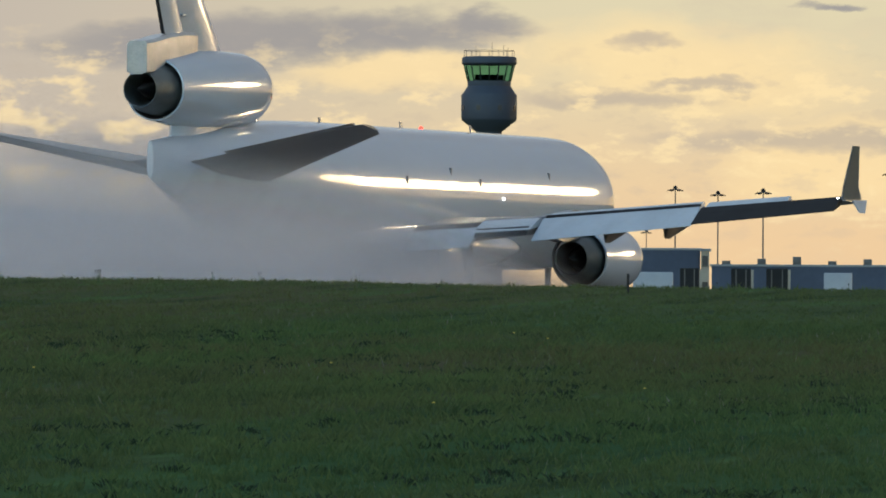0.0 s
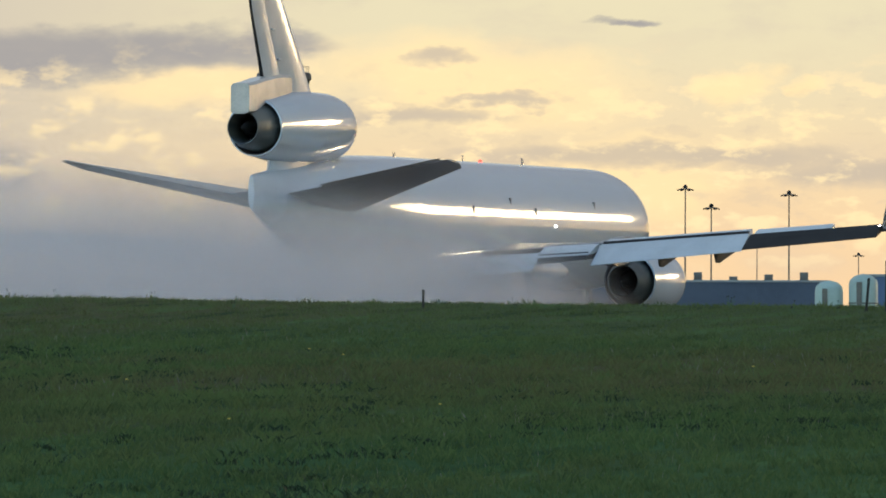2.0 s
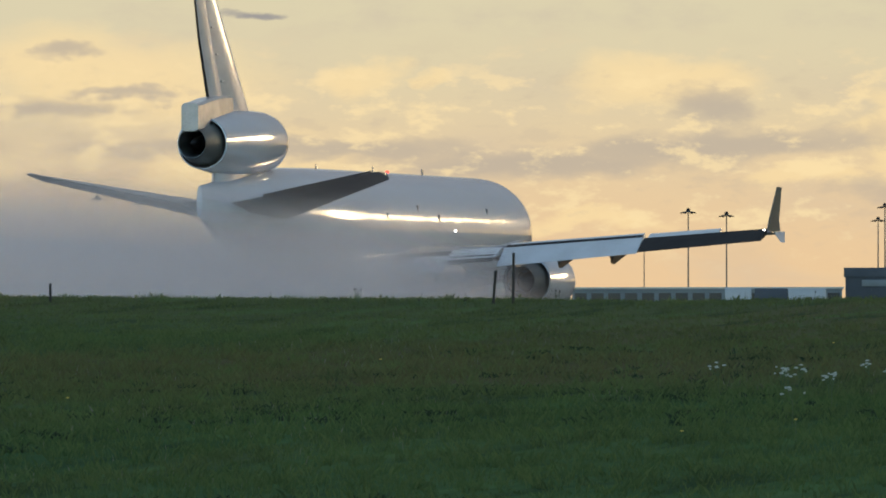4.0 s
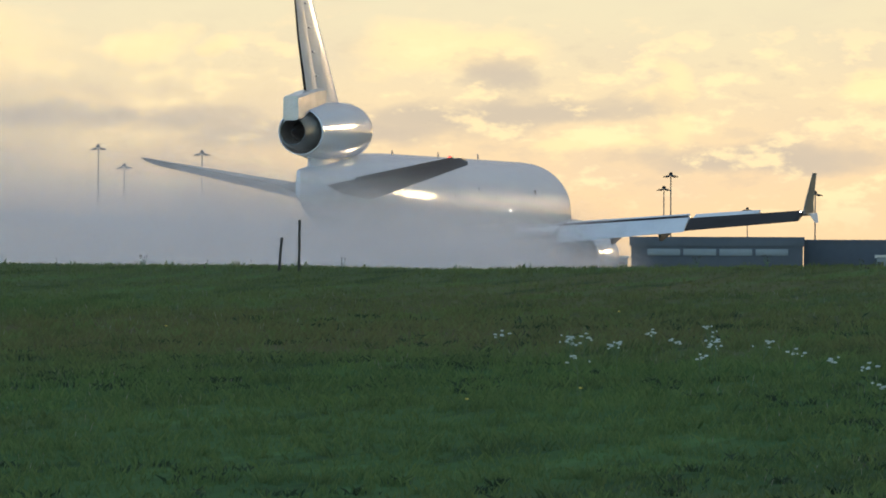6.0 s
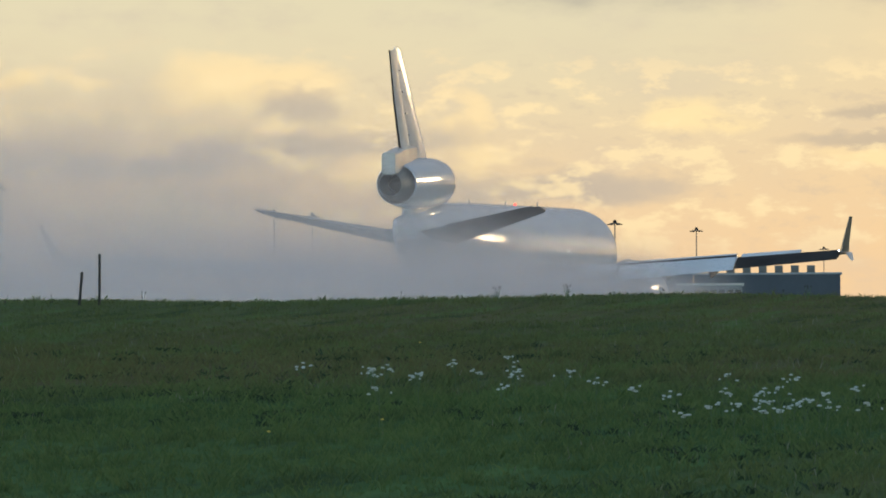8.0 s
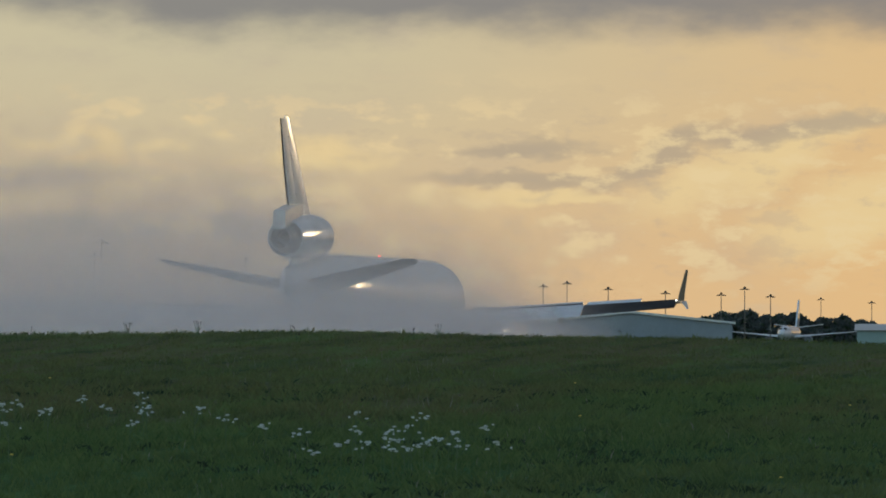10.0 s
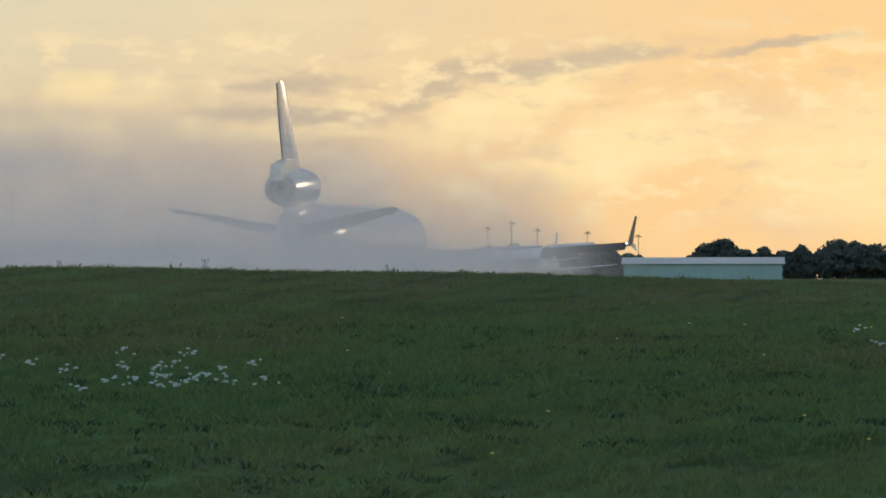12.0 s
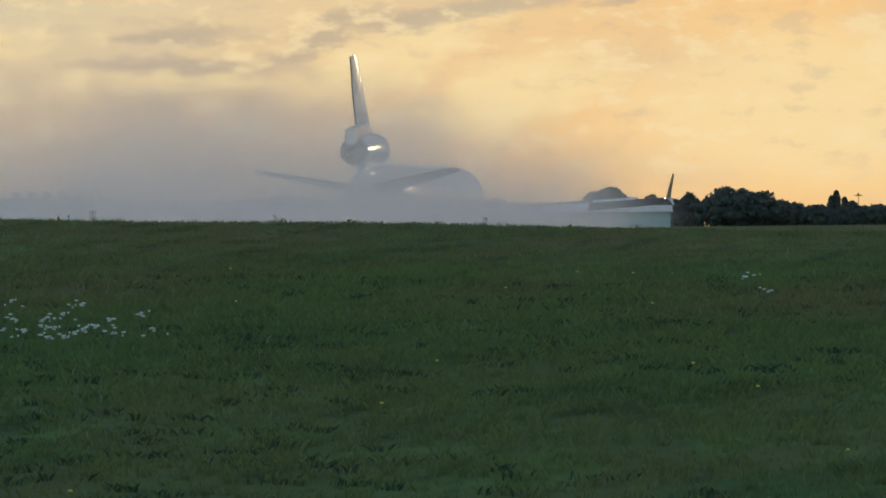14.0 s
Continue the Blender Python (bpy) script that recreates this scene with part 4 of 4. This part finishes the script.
for az_, d_, r_, l_, mt, lb in ((-18.45, 800, 0.40, 5.0, VANWHITE, "white apron van parked by offices"), (-17.32, 800, 0.40, 4.0, VANWHITE, "white apron bus with dark glazing"),
                                (-14.40, 850, 0.355, 4.0, VANWHITE, "pale freight truck parked on the apron"), (-14.2, 850, 0.352, 4.6, DARKCLAD, "dark freight truck parked on the apron"),
                                (-13.98, 850, 0.35, 5.0, VANWHITE, "pale freight truck parked on the apron")):
    build_truck(az_, d_, r_, l_, mt, lb)


def build_container(azimuth, dist, rise, width):
    """A freight container on its wheeled dolly."""
    v = empty("freight_container", seat(azimuth, dist))
    tagged(v, "dark freight container on a low wheeled dolly", "container", "freight containers")
    top = rise_z(rise, dist) - spot(azimuth, dist)[2]
    body = part("box_body", box(-width / 2, width / 2, 0, 2.2, 0.55, top, 0.06), DARK, v)
    part("end_panel", box(width / 2, width / 2 + 0.22, 0.1, 2.1, 0.6, top - 0.1, 0.03), BEIGE, body)
    for k in (-0.25, 0.25):
        part("door_rib", box(width * k - 0.05, width * k + 0.05, -0.06, 0.0, 0.6, top - 0.1), STEEL, body, smooth=False)
    part("dolly_bed", box(-width / 2 - 0.1, width / 2 + 0.2, 0, 2.2, 0.4, 0.54, 0.03), STEEL, v)
    for x in (-width * 0.35, width * 0.35):
        part("wheel", spin([(0.0, 0.05), (0.0, 0.22), (0.18, 0.22), (0.18, 0.05)], 12, (x, 0.22)), RUBBER, v)


for az_, w_ in ((-18.285, 1.55), (-17.97, 1.6), (-17.75, 1.75)):
    build_container(az_, 760, 0.425, w_)


def build_airliner():
    """A small twin-engined airliner facing the camera: y forward (towards the camera), on the taxiway."""
    j = empty("airliner")
    tagged(j, "white twin-engined airliner taxiing head-on, far off", "aeroplane")
    ys = np.linspace(-17, 17, 30)
    rings = []
    for y in ys:
        f = min(1.0, max(0.04, (17.2 - y) / 4.5)) ** 0.5 * min(1.0, max(0.06, (y + 17.5) / 11)) ** 0.8
        zc = 3.3 + (1.2 * (1 - min(1.0, (y + 17.5) / 11)))
        rings.append([(1.88 * f * math.cos(2 * math.pi * i / 24), y, zc + 2.0 * f * math.sin(2 * math.pi * i / 24)) for i in range(24)])
    body = part("fuselage", loft(rings), WHITE, j)
    for sx in (1, -1):
        part("windscreen", box(sx * 0.55 - 0.4, sx * 0.55 + 0.4, 15.2, 15.6, 4.2, 4.75, 0.05), GLASS, body)
        part("wing", loft([foil(5, -2.5, sx * 1.5, 2.4, 0.12), foil(1.0, -3.0, sx * 6, 2.85, 0.11), foil(-5.5, -7.2, sx * 17, 3.9, 0.1)]), PALE, j)
        part("engine", spin([(1, 0.5), (1.2, 0.85), (3.5, 1.02), (5.0, 0.95), (5.3, 0.8), (4.6, 0.72), (4.4, 0.05)], 24, (sx * 5.2, 1.75)), GREYCLAD, j)
        part("tailplane", loft([foil(-12.5, -16, sx * 0.6, 5.0, 0.1), foil(-15.5, -17, sx * 6.5, 5.8, 0.09)]), PALE, j)
        leg = part("gear_leg", rod((sx * 2.8, -1, 2.2), (sx * 2.8, -1, 0.5), 0.15), STEEL, j)
        part("wheel", spin([(-1.5, 0.1), (-1.5, 0.55), (-0.5, 0.55), (-0.5, 0.1)], 16, (sx * 2.8, 0.55)), RUBBER, leg)
    rr = [[(0.2, a, z), (0.2, b, z), (-0.2, b, z), (-0.2, a, z)] for z, a, b in ((5.0, -10.5, -16.0), (12.3, -16.2, -18.0))]
    part("fin", loft(rr), WHITE, j, smooth=False)
    part("nose_lamp", spin([(13.4, 0.02), (13.6, 0.19), (13.7, 0.16), (13.75, 0.02)], 12, (0.25, 1.5)), LAMPGLASS, j, "bright white taxi lamp")
    part("nose_leg", rod((0, 13.5, 2.2), (0, 13.5, 0.4), 0.1), STEEL, j)
    return j


AIRLINER = build_airliner()


# ---- trees ----
def leaf_cloud(name, centres, count, size, mat, parent):
    """Leaf clumps as small bent quads scattered through a crown."""
    rng = np.random.default_rng(len(centres) * 7 + count)
    verts, faces = [], []
    for cx, cy, cz, r, rz in centres:
        p = rng.normal(size=(count, 3))
        p /= np.linalg.norm(p, axis=1)[:, None]
        p *= (rng.random((count, 1)) ** 0.5) * np.array([r, r, rz])
        for q in p:
            u, v = rng.normal(size=3), rng.normal(size=3)
            u, v = u / np.linalg.norm(u) * size, v / np.linalg.norm(v) * size
            c = q + (cx, cy, cz)
            k = len(verts)
            verts += [tuple(c - u), tuple(c + v), tuple(c + u), tuple(c - v)]
            faces.append((k, k + 1, k + 2, k + 3))
    me = bpy.data.meshes.new(name)
    me.from_pydata(verts, [], faces)
    me.materials.append(mat)
    ob = new(name, me)
    ob.parent = parent
    return ob


def build_tree(azimuth, dist, rise, width, seed, conifer=False):
    rng = random.Random(seed)
    t = empty("tree", seat(azimuth, dist))
    tagged(t, "dark conifer on the airfield's edge" if conifer else "dark broad-crowned tree on the airfield's edge", "tree", "trees on the skyline")
    h = rise_z(rise, dist) - spot(azimuth, dist)[2]
    bm = rod((0, 0, -0.5), (0, 0, h * 0.55), 0.45, 0.2, 8)
    for i in range(5):
        a = rng.random() * 6.28
        rod((0, 0, h * (0.25 + 0.06 * i)), (math.cos(a) * width * 0.3, math.sin(a) * width * 0.3, h * (0.55 + 0.06 * i)), 0.16, 0.06, 5, bm)
    part("trunk", bm, TREEBARK, t)
    cs = []
    if conifer:
        for i in range(9):
            f = i / 8
            cs.append((rng.uniform(-0.3, 0.3), 0, h * (0.15 + 0.8 * f), max(0.5, width * 0.5 * (1 - f)), h * 0.08))
    else:
        for i in range(26):
            a, up = rng.random() * 6.28, rng.random()
            out = width * 0.42 * math.sqrt(max(0.0, 1 - up * up)) * rng.uniform(0.55, 1.05)
            cs.append((out * math.cos(a), out * math.sin(a) * 0.6, h * (0.3 + 0.58 * up * rng.uniform(0.85, 1.1)), width * rng.uniform(0.13, 0.2), h * rng.uniform(0.1, 0.16)))
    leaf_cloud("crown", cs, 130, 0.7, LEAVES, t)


TREES = [(-9.85, 0.40, 8), (-9.75, 0.425, 9), (-9.62, 0.44, 11), (-9.45, 0.43, 10), (-9.3, 0.415, 10), (-9.15, 0.40, 10), (-9.02, 0.41, 7), (-8.88, 0.39, 8), (-8.7, 0.35, 8),
         (-8.5, 0.38, 8), (-8.34, 0.462, 15), (-8.2, 0.40, 8), (-8.1, 0.425, 9), (-7.95, 0.40, 8), (-7.84, 0.42, 8), (-7.72, 0.40, 9), (-7.57, 0.466, 18), (-7.44, 0.435, 15),
         (-7.3, 0.375, 10), (-7.2, 0.36, 9), (-7.08, 0.35, 9), (-6.95, 0.425, 5), (-6.99, 0.395, 4), (-6.9, 0.385, 4), (-6.85, 0.365, 9), (-6.72, 0.355, 9), (-6.6, 0.37, 10), (-6.45, 0.365, 11), (-6.3, 0.37, 12), (-6.1, 0.37, 12)]
for i, (az_, r_, w_) in enumerate(TREES):
    build_tree(az_, 2700, r_, w_ * 1.3, i, conifer=21 <= i <= 23)


def build_hedge():
    """The continuous dark wood below the separate crowns."""
    rng = np.random.default_rng(3)
    cs = []
    for az_ in np.arange(-9.95, -5.5, 0.035):
        x, y, z = spot(az_, 2740 + rng.uniform(-8, 8))
        hh = rise_z(0.338 if az_ > -8.7 else 0.335, 2740) - z
        cs.append((x, y, z + hh * 0.5, 2.0, hh * rng.uniform(0.45, 0.56)))
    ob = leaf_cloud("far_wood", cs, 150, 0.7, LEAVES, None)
    tagged(ob, "dark continuous belt of woodland behind the airfield", "woodland", kind="stuff")


build_hedge()


# ---- marker posts on the bank ----
def build_post(azimuth, dist, height, lean, thick):
    x, y, z = spot(azimuth, dist)
    p = empty("marker_post", pose(x, y, z - 0.05, 0, lean, 0))
    tagged(p, "thin dark wooden marker post standing in the grass", "post", "marker posts")
    part("stake", rod((0, 0, -0.2), (0, 0, height), thick, thick * 0.9, 8), BLACKWOOD, p)
    part("cap", rod((0, 0, height), (0, 0, height + 0.03), thick * 1.15, thick * 0.8, 8), BLACKWOOD, p)


build_post(-15.831, 108, 0.60, 0.6, 0.017)
build_post(-15.955, 108, 0.40, 5, 0.018)
build_post(-18.66, 108, 0.24, 0, 0.016)


# ---- meadow ----
def build_weed(seed):
    """A coarse weed on the crest: a few stalks with narrow leaves and a seed head."""
    rng = random.Random(seed)
    p = empty("weed_plant")
    tagged(p, "dark coarse weed standing on the crest of the bank", "weed", "weeds on the bank")
    for k in range(rng.randint(3, 5)):
        tip = Vector((rng.uniform(-0.05, 0.05), rng.uniform(-0.04, 0.04), rng.uniform(0.07, 0.16)))
        stalk = part("stalk", rod((0, 0, -0.04), tip, 0.0035, 0.002, 5), STALK, p)
        head = bmesh.new()
        bmesh.ops.create_icosphere(head, subdivisions=1, radius=0.008, matrix=Matrix.Translation(tip) @ Matrix.Diagonal((1, 1, 1.8, 1)))
        part("seed_head", head, BLACKWOOD, stalk)
        a = rng.random() * 6.28
        u = Vector((math.cos(a), math.sin(a), 0.5)) * rng.uniform(0.03, 0.06)
        base = tip * rng.uniform(0.2, 0.6)
        side = Vector((-math.sin(a), math.cos(a), 0)) * 0.006
        part("leaf", loft([[base - side, base + side, base + side + Vector((0, 0, 0.003)), base - side + Vector((0, 0, 0.003))],
                           [base + u - side * 0.2, base + u + side * 0.2, base + u + side * 0.2 + Vector((0, 0, 0.002)), base + u - side * 0.2 + Vector((0, 0, 0.002))]]), STALK, p, smooth=False)
    return p


WEEDS = [build_weed(31), build_weed(32), build_weed(33)]
for i, az_ in enumerate((-16.13, -15.57, -16.78, -17.3, -20.3, -13.4, -14.0, -12.4, -12.97, -12.36, -11.65, -11.5, -19.82, -21.2, -21.9, -18.1, -10.4, -9.1, -16.4, -20.9)):
    x, y, z = spot(az_, 107 + (i % 3))
    if i < 3:
        WEEDS[i].matrix_world = pose(x, y, z, 0, 0, i * 80)
    else:
        copy_thing(WEEDS[i % 3], pose(x, y, z, 0, 0, i * 67))


# heights over a coarse grid of the bank, for scattering growth quickly
GRID_R, GRID_A = np.linspace(42, 114, 73), np.radians(np.linspace(-23.6, -5.4, 92))
GRID_Z = np.array([[ground_z(a_ * math.sin(b_), a_ * math.cos(b_)) for b_ in GRID_A] for a_ in GRID_R])


def bank_z(x, y):
    r, az = np.clip(np.hypot(x, y), 42.01, 113.9), np.clip(np.arctan2(x, y), GRID_A[0] + 1e-4, GRID_A[-1] - 1e-4)
    fi, fj = (r - GRID_R[0]) / (GRID_R[1] - GRID_R[0]), (az - GRID_A[0]) / (GRID_A[1] - GRID_A[0])
    i0, j0 = fi.astype(int), fj.astype(int)
    u, v = fi - i0, fj - j0
    return GRID_Z[i0, j0] * (1 - u) * (1 - v) + GRID_Z[i0 + 1, j0] * u * (1 - v) + GRID_Z[i0, j0 + 1] * (1 - u) * v + GRID_Z[i0 + 1, j0 + 1] * u * v


def blades(name, label, category, mat, x, y, h, w, lean, rng):
    """Many narrow two-triangle leaves standing on the bank, as one mesh."""
    n = len(x)
    z = bank_z(x, y)
    th = rng.uniform(0, 2 * np.pi, n)
    dx, dy = np.cos(th) * w, np.sin(th) * w
    lx, ly = rng.normal(0, lean, n) * h, rng.normal(0, lean, n) * h
    P = np.empty((n, 4, 3), np.float32)
    P[:, 0] = np.stack([x - dx, y - dy, z - 0.02], 1)
    P[:, 1] = np.stack([x + dx, y + dy, z - 0.02], 1)
    P[:, 2] = np.stack([x + lx * 0.4 + dx * 0.8, y + ly * 0.4 + dy * 0.8, z + h * 0.6], 1)
    P[:, 3] = np.stack([x + lx, y + ly, z + h], 1)
    me = bpy.data.meshes.new(name)
    me.vertices.add(n * 4)
    me.vertices.foreach_set("co", P.ravel())
    k = (np.arange(n) * 4)[:, None]
    tri = (k + np.array([0, 1, 2, 0, 2, 3])).ravel().astype(np.int32)
    me.loops.add(n * 6)
    me.loops.foreach_set("vertex_index", tri)
    me.polygons.add(n * 2)
    me.polygons.foreach_set("loop_start", np.arange(0, n * 6, 3, dtype=np.int32))
    me.update(calc_edges=True)
    me.materials.append(mat)
    return tagged(new(name, me), label, category, kind="stuff")


def scatter(rng, n, r0, r1):
    """Places on the bank, evenly over its area."""
    r, az = np.sqrt(rng.uniform(r0**2, r1**2, n)), np.radians(rng.uniform(-23.2, -5.8, n))
    return r * np.sin(az), r * np.cos(az), r


def build_grass():
    rng = np.random.default_rng(11)
    # a short even sward
    x, y, r = scatter(rng, 150000, 43, 113)
    h = 0.018 + 0.04 * rng.random(len(x)) ** 3
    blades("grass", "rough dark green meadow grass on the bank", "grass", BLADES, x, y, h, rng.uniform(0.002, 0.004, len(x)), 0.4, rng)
    # tussocks: each a sheaf of longer blades, lower towards the crest
    cx, cy, cr = scatter(rng, 46000, 43, 112)
    size = (0.03 + 0.07 * rng.random(len(cx)) ** 2) * np.interp(cr, (45, 80), (0.8, 1.15))
    size *= np.interp(cr, (88, 104), (1.0, 0.38))
    k = rng.integers(6, 18, len(cx))
    ix = np.repeat(np.arange(len(cx)), k)
    n = len(ix)
    spread = size[ix] * 0.55
    x, y = cx[ix] + rng.normal(0, 1, n) * spread, cy[ix] + rng.normal(0, 1, n) * spread
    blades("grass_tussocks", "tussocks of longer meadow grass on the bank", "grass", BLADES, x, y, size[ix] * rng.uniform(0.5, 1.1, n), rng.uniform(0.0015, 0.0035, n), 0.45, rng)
    # the crest's own fringe, standing against the mist
    az = np.radians(rng.uniform(-23.2, -5.8, 26000))
    r = rng.uniform(104, 112.5, len(az))
    h = 0.02 + 0.05 * rng.random(len(az)) ** 4
    h *= 0.7 + 0.9 * np.clip(np.sin(np.degrees(az) * 9) * np.sin(np.degrees(az) * 23 + 1), 0, 1)
    h[rng.random(len(az)) < 0.004] *= 2.4
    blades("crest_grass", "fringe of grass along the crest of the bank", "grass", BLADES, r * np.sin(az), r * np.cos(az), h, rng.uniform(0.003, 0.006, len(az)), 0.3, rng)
    # bleached flowering stalks
    x, y, r = scatter(rng, 5200, 43, 100)
    keep = np.sin(x * 0.9 + 1.3 * np.sin(y * 0.21)) + 0.5 * np.sin(x * 2.7) > 0.1
    x, y, r = x[keep], y[keep], r[keep]
    blades("dry_stalks", "thin bleached grass stalks above the sward", "grass", STRAW, x, y, rng.uniform(0.03, 0.09, len(x)) * np.interp(r, (45, 80), (0.6, 1.1)), rng.uniform(0.0006, 0.0018, len(x)), 0.2, rng)
    # dark broad-leaved weeds in low clumps
    cx, cy, cr = scatter(rng, 1500, 43, 92)
    keep = np.sin(cx * 0.6 + 2) + np.sin(cy * 0.35 + cx * 0.2) > -0.3
    cx, cy, cr = cx[keep], cy[keep], cr[keep]
    rad = rng.uniform(0.04, 0.17, len(cx))
    ix = np.repeat(np.arange(len(cx)), 26)
    n = len(ix)
    x, y = cx[ix] + rng.normal(0, 0.6, n) * rad[ix], cy[ix] + rng.normal(0, 0.6, n) * rad[ix]
    blades("broad_leaved_weeds", "low dark clumps of broad-leaved weeds in the grass", "weed", WEEDLEAF, x, y, rng.uniform(0.02, 0.055, n), rng.uniform(0.003, 0.007, n), 0.8, rng)


build_grass()


def bank_place(azimuth, rise):
    """Where the line of sight at that bearing and rise meets the bank."""
    lo, hi = 36.0, RIDGE
    for _ in range(40):
        mid = (lo + hi) / 2
        x, y = mid * math.sin(radians(azimuth)), mid * math.cos(radians(azimuth))
        if ground_z(x, y) + 0.22 - EYE[2] < mid * math.tan(radians(rise)):
            lo = mid
        else:
            hi = mid
    return x, y, ground_z(x, y)


def build_umbel(height, spread, seed):
    rng = random.Random(seed)
    p = empty("cow_parsley")
    tagged(p, "white umbel-flowered weed standing in the grass", "wild flower", "white wild flowers")
    part("stem", rod((0, 0, -0.05), (0.01, 0, height), 0.004, 0.002, 5), STALK, p)
    for k in range(rng.randint(6, 10)):
        a, rr = rng.random() * 6.28, spread * (0.2 + 0.9 * rng.random())
        c = Vector((rr * math.cos(a), rr * math.sin(a), height * rng.uniform(0.8, 1.05)))
        big = rng.uniform(0.3, 0.75)
        head = bmesh.new()
        bmesh.ops.create_icosphere(head, subdivisions=2, radius=1.0)
        for v in head.verts:
            f = 1.0 + 0.7 * noise.noise(v.co * 2.6 + Vector((seed, k, 0)))
            v.co = c + Vector((v.co.x * 0.025 * f * big, v.co.y * 0.025 * f * big, v.co.z * 0.007 * f))
        part("flower_head", head, PETALS, p)
        part("branch", rod((0, 0, height * 0.55), c, 0.002, 0.0015, 4), STALK, p)
    return p


UMBELS = [build_umbel(0.26, 0.07, 1), build_umbel(0.22, 0.05, 2), build_umbel(0.28, 0.09, 3)]
FLOWERS = [(-14.58, -0.134), (-14.193, -0.13), (-14.176, -0.192), (-14.083, -0.15), (-13.9, -0.167), (-13.882, -0.226), (-13.658, -0.122), (-13.519, -0.15), (-13.312, -0.122), (-13.302, -0.167),
           (-13.381, -0.243), (-12.984, -0.214), (-12.794, -0.242), (-12.552, -0.259), (-14.124, -0.313), (-12.331, -0.329), (-12.28, -0.415), (-12.003, -0.244), (-12.02, -0.313), (-12.09, -0.364),
           (-11.952, -0.434), (-11.761, -0.314), (-11.779, -0.394), (-11.71, -0.418), (-11.605, -0.229), (-11.588, -0.35), (-11.433, -0.368), (-11.381, -0.403), (-11.191, -0.265), (-11.122, -0.432),
           (-7.49, -0.09), (-7.39, -0.155), (-11.68, -0.33), (-11.83, -0.36), (-11.66, -0.39), (-11.52, -0.41), (-13.28, -0.20), (-14.15, -0.16)]
for i, (az_, r_) in enumerate(FLOWERS):
    x, y, z = bank_place(az_, r_)
    if i < 3:
        UMBELS[i].matrix_world = pose(x, y, z, 0, 0, i * 50)
    else:
        copy_thing(UMBELS[i % 3], pose(x, y, z, 0, 0, i * 47))


def build_dandelion():
    d = empty("yellow_flower")
    tagged(d, "small yellow flower in the grass", "wild flower", "yellow wild flowers")
    part("stem", rod((0, 0, -0.05), (0, 0, 0.14), 0.003, 0.002, 5), STALK, d)
    bm = bmesh.new()
    bmesh.ops.create_icosphere(bm, subdivisions=1, radius=0.014, matrix=Matrix.Translation((0, 0, 0.145)) @ Matrix.Diagonal((1, 1, 0.5, 1)))
    part("flower_head", bm, YELLOW, d)
    return d


YD = build_dandelion()
rng = random.Random(5)
for i in range(26):
    r, az_ = math.sqrt(rng.uniform(44**2, 90**2)), rng.uniform(-22.5, -6.5)
    x, y, z = spot(az_, r)
    m4 = pose(x, y, z, 0, 0, rng.uniform(0, 360))
    if i == 0:
        YD.matrix_world = m4
    else:
        copy_thing(YD, m4)


# ---- what moves ----
LANE = -138.92
ROLL = [(0.0, 351.6), (0.5, 359.9), (1.0, 368.6), (1.5, 378.4), (2.0, 388.2), (2.5, 399.0), (3.0, 410.3), (4.0, 434.5), (5.3, 469.1), (6.0, 490.2), (6.5, 506.3), (7.0, 523.2),
        (8.0, 556.8), (9.5, 610.6), (10.0, 630.0), (10.5, 649.8), (11.0, 670.2), (11.5, 691.0), (12.0, 712.2), (12.5, 733.6), (13.0, 755.3), (13.5, 776.5), (14.0, 796.0)]


def ease(t, t0, t1):
    u = min(1.0, max(0.0, (t - t0) / (t1 - t0)))
    return u * u * (3 - 2 * u)


def motions():
    walk(JET, [(t, pose(LANE, s, 0, 0, 0, -0.8 * ease(t, 12.5, 14.0))) for t, s in ROLL])
    for ob, y in LOWS:
        walk(ob, [(t, pose(LANE + 10.0 * ease(t, 2.0, 11.0), s + y, -0.2 - 1.8 * ease(t, 5.0, 11.0))) for t, s in ROLL])
    for ob, y in TALLS:
        walk(ob, [(t, pose(LANE - 22.0 * (1 - ease(t, 5.5, 12.0)), s + y, -5.0 * (1 - ease(t, 0.0, 7.5)))) for t, s in ROLL])
    taxi = [(0.0, -9.27, 2600), (9.5, -9.335, 2450), (10.0, -9.345, 2440), (11.0, -9.38, 2420), (12.0, -9.40, 2400), (14.0, -9.43, 2360)]
    walk(AIRLINER, [(t, pose(*spot(az_, d_), 0, 0, 182)) for t, az_, d_ in taxi])


motions()
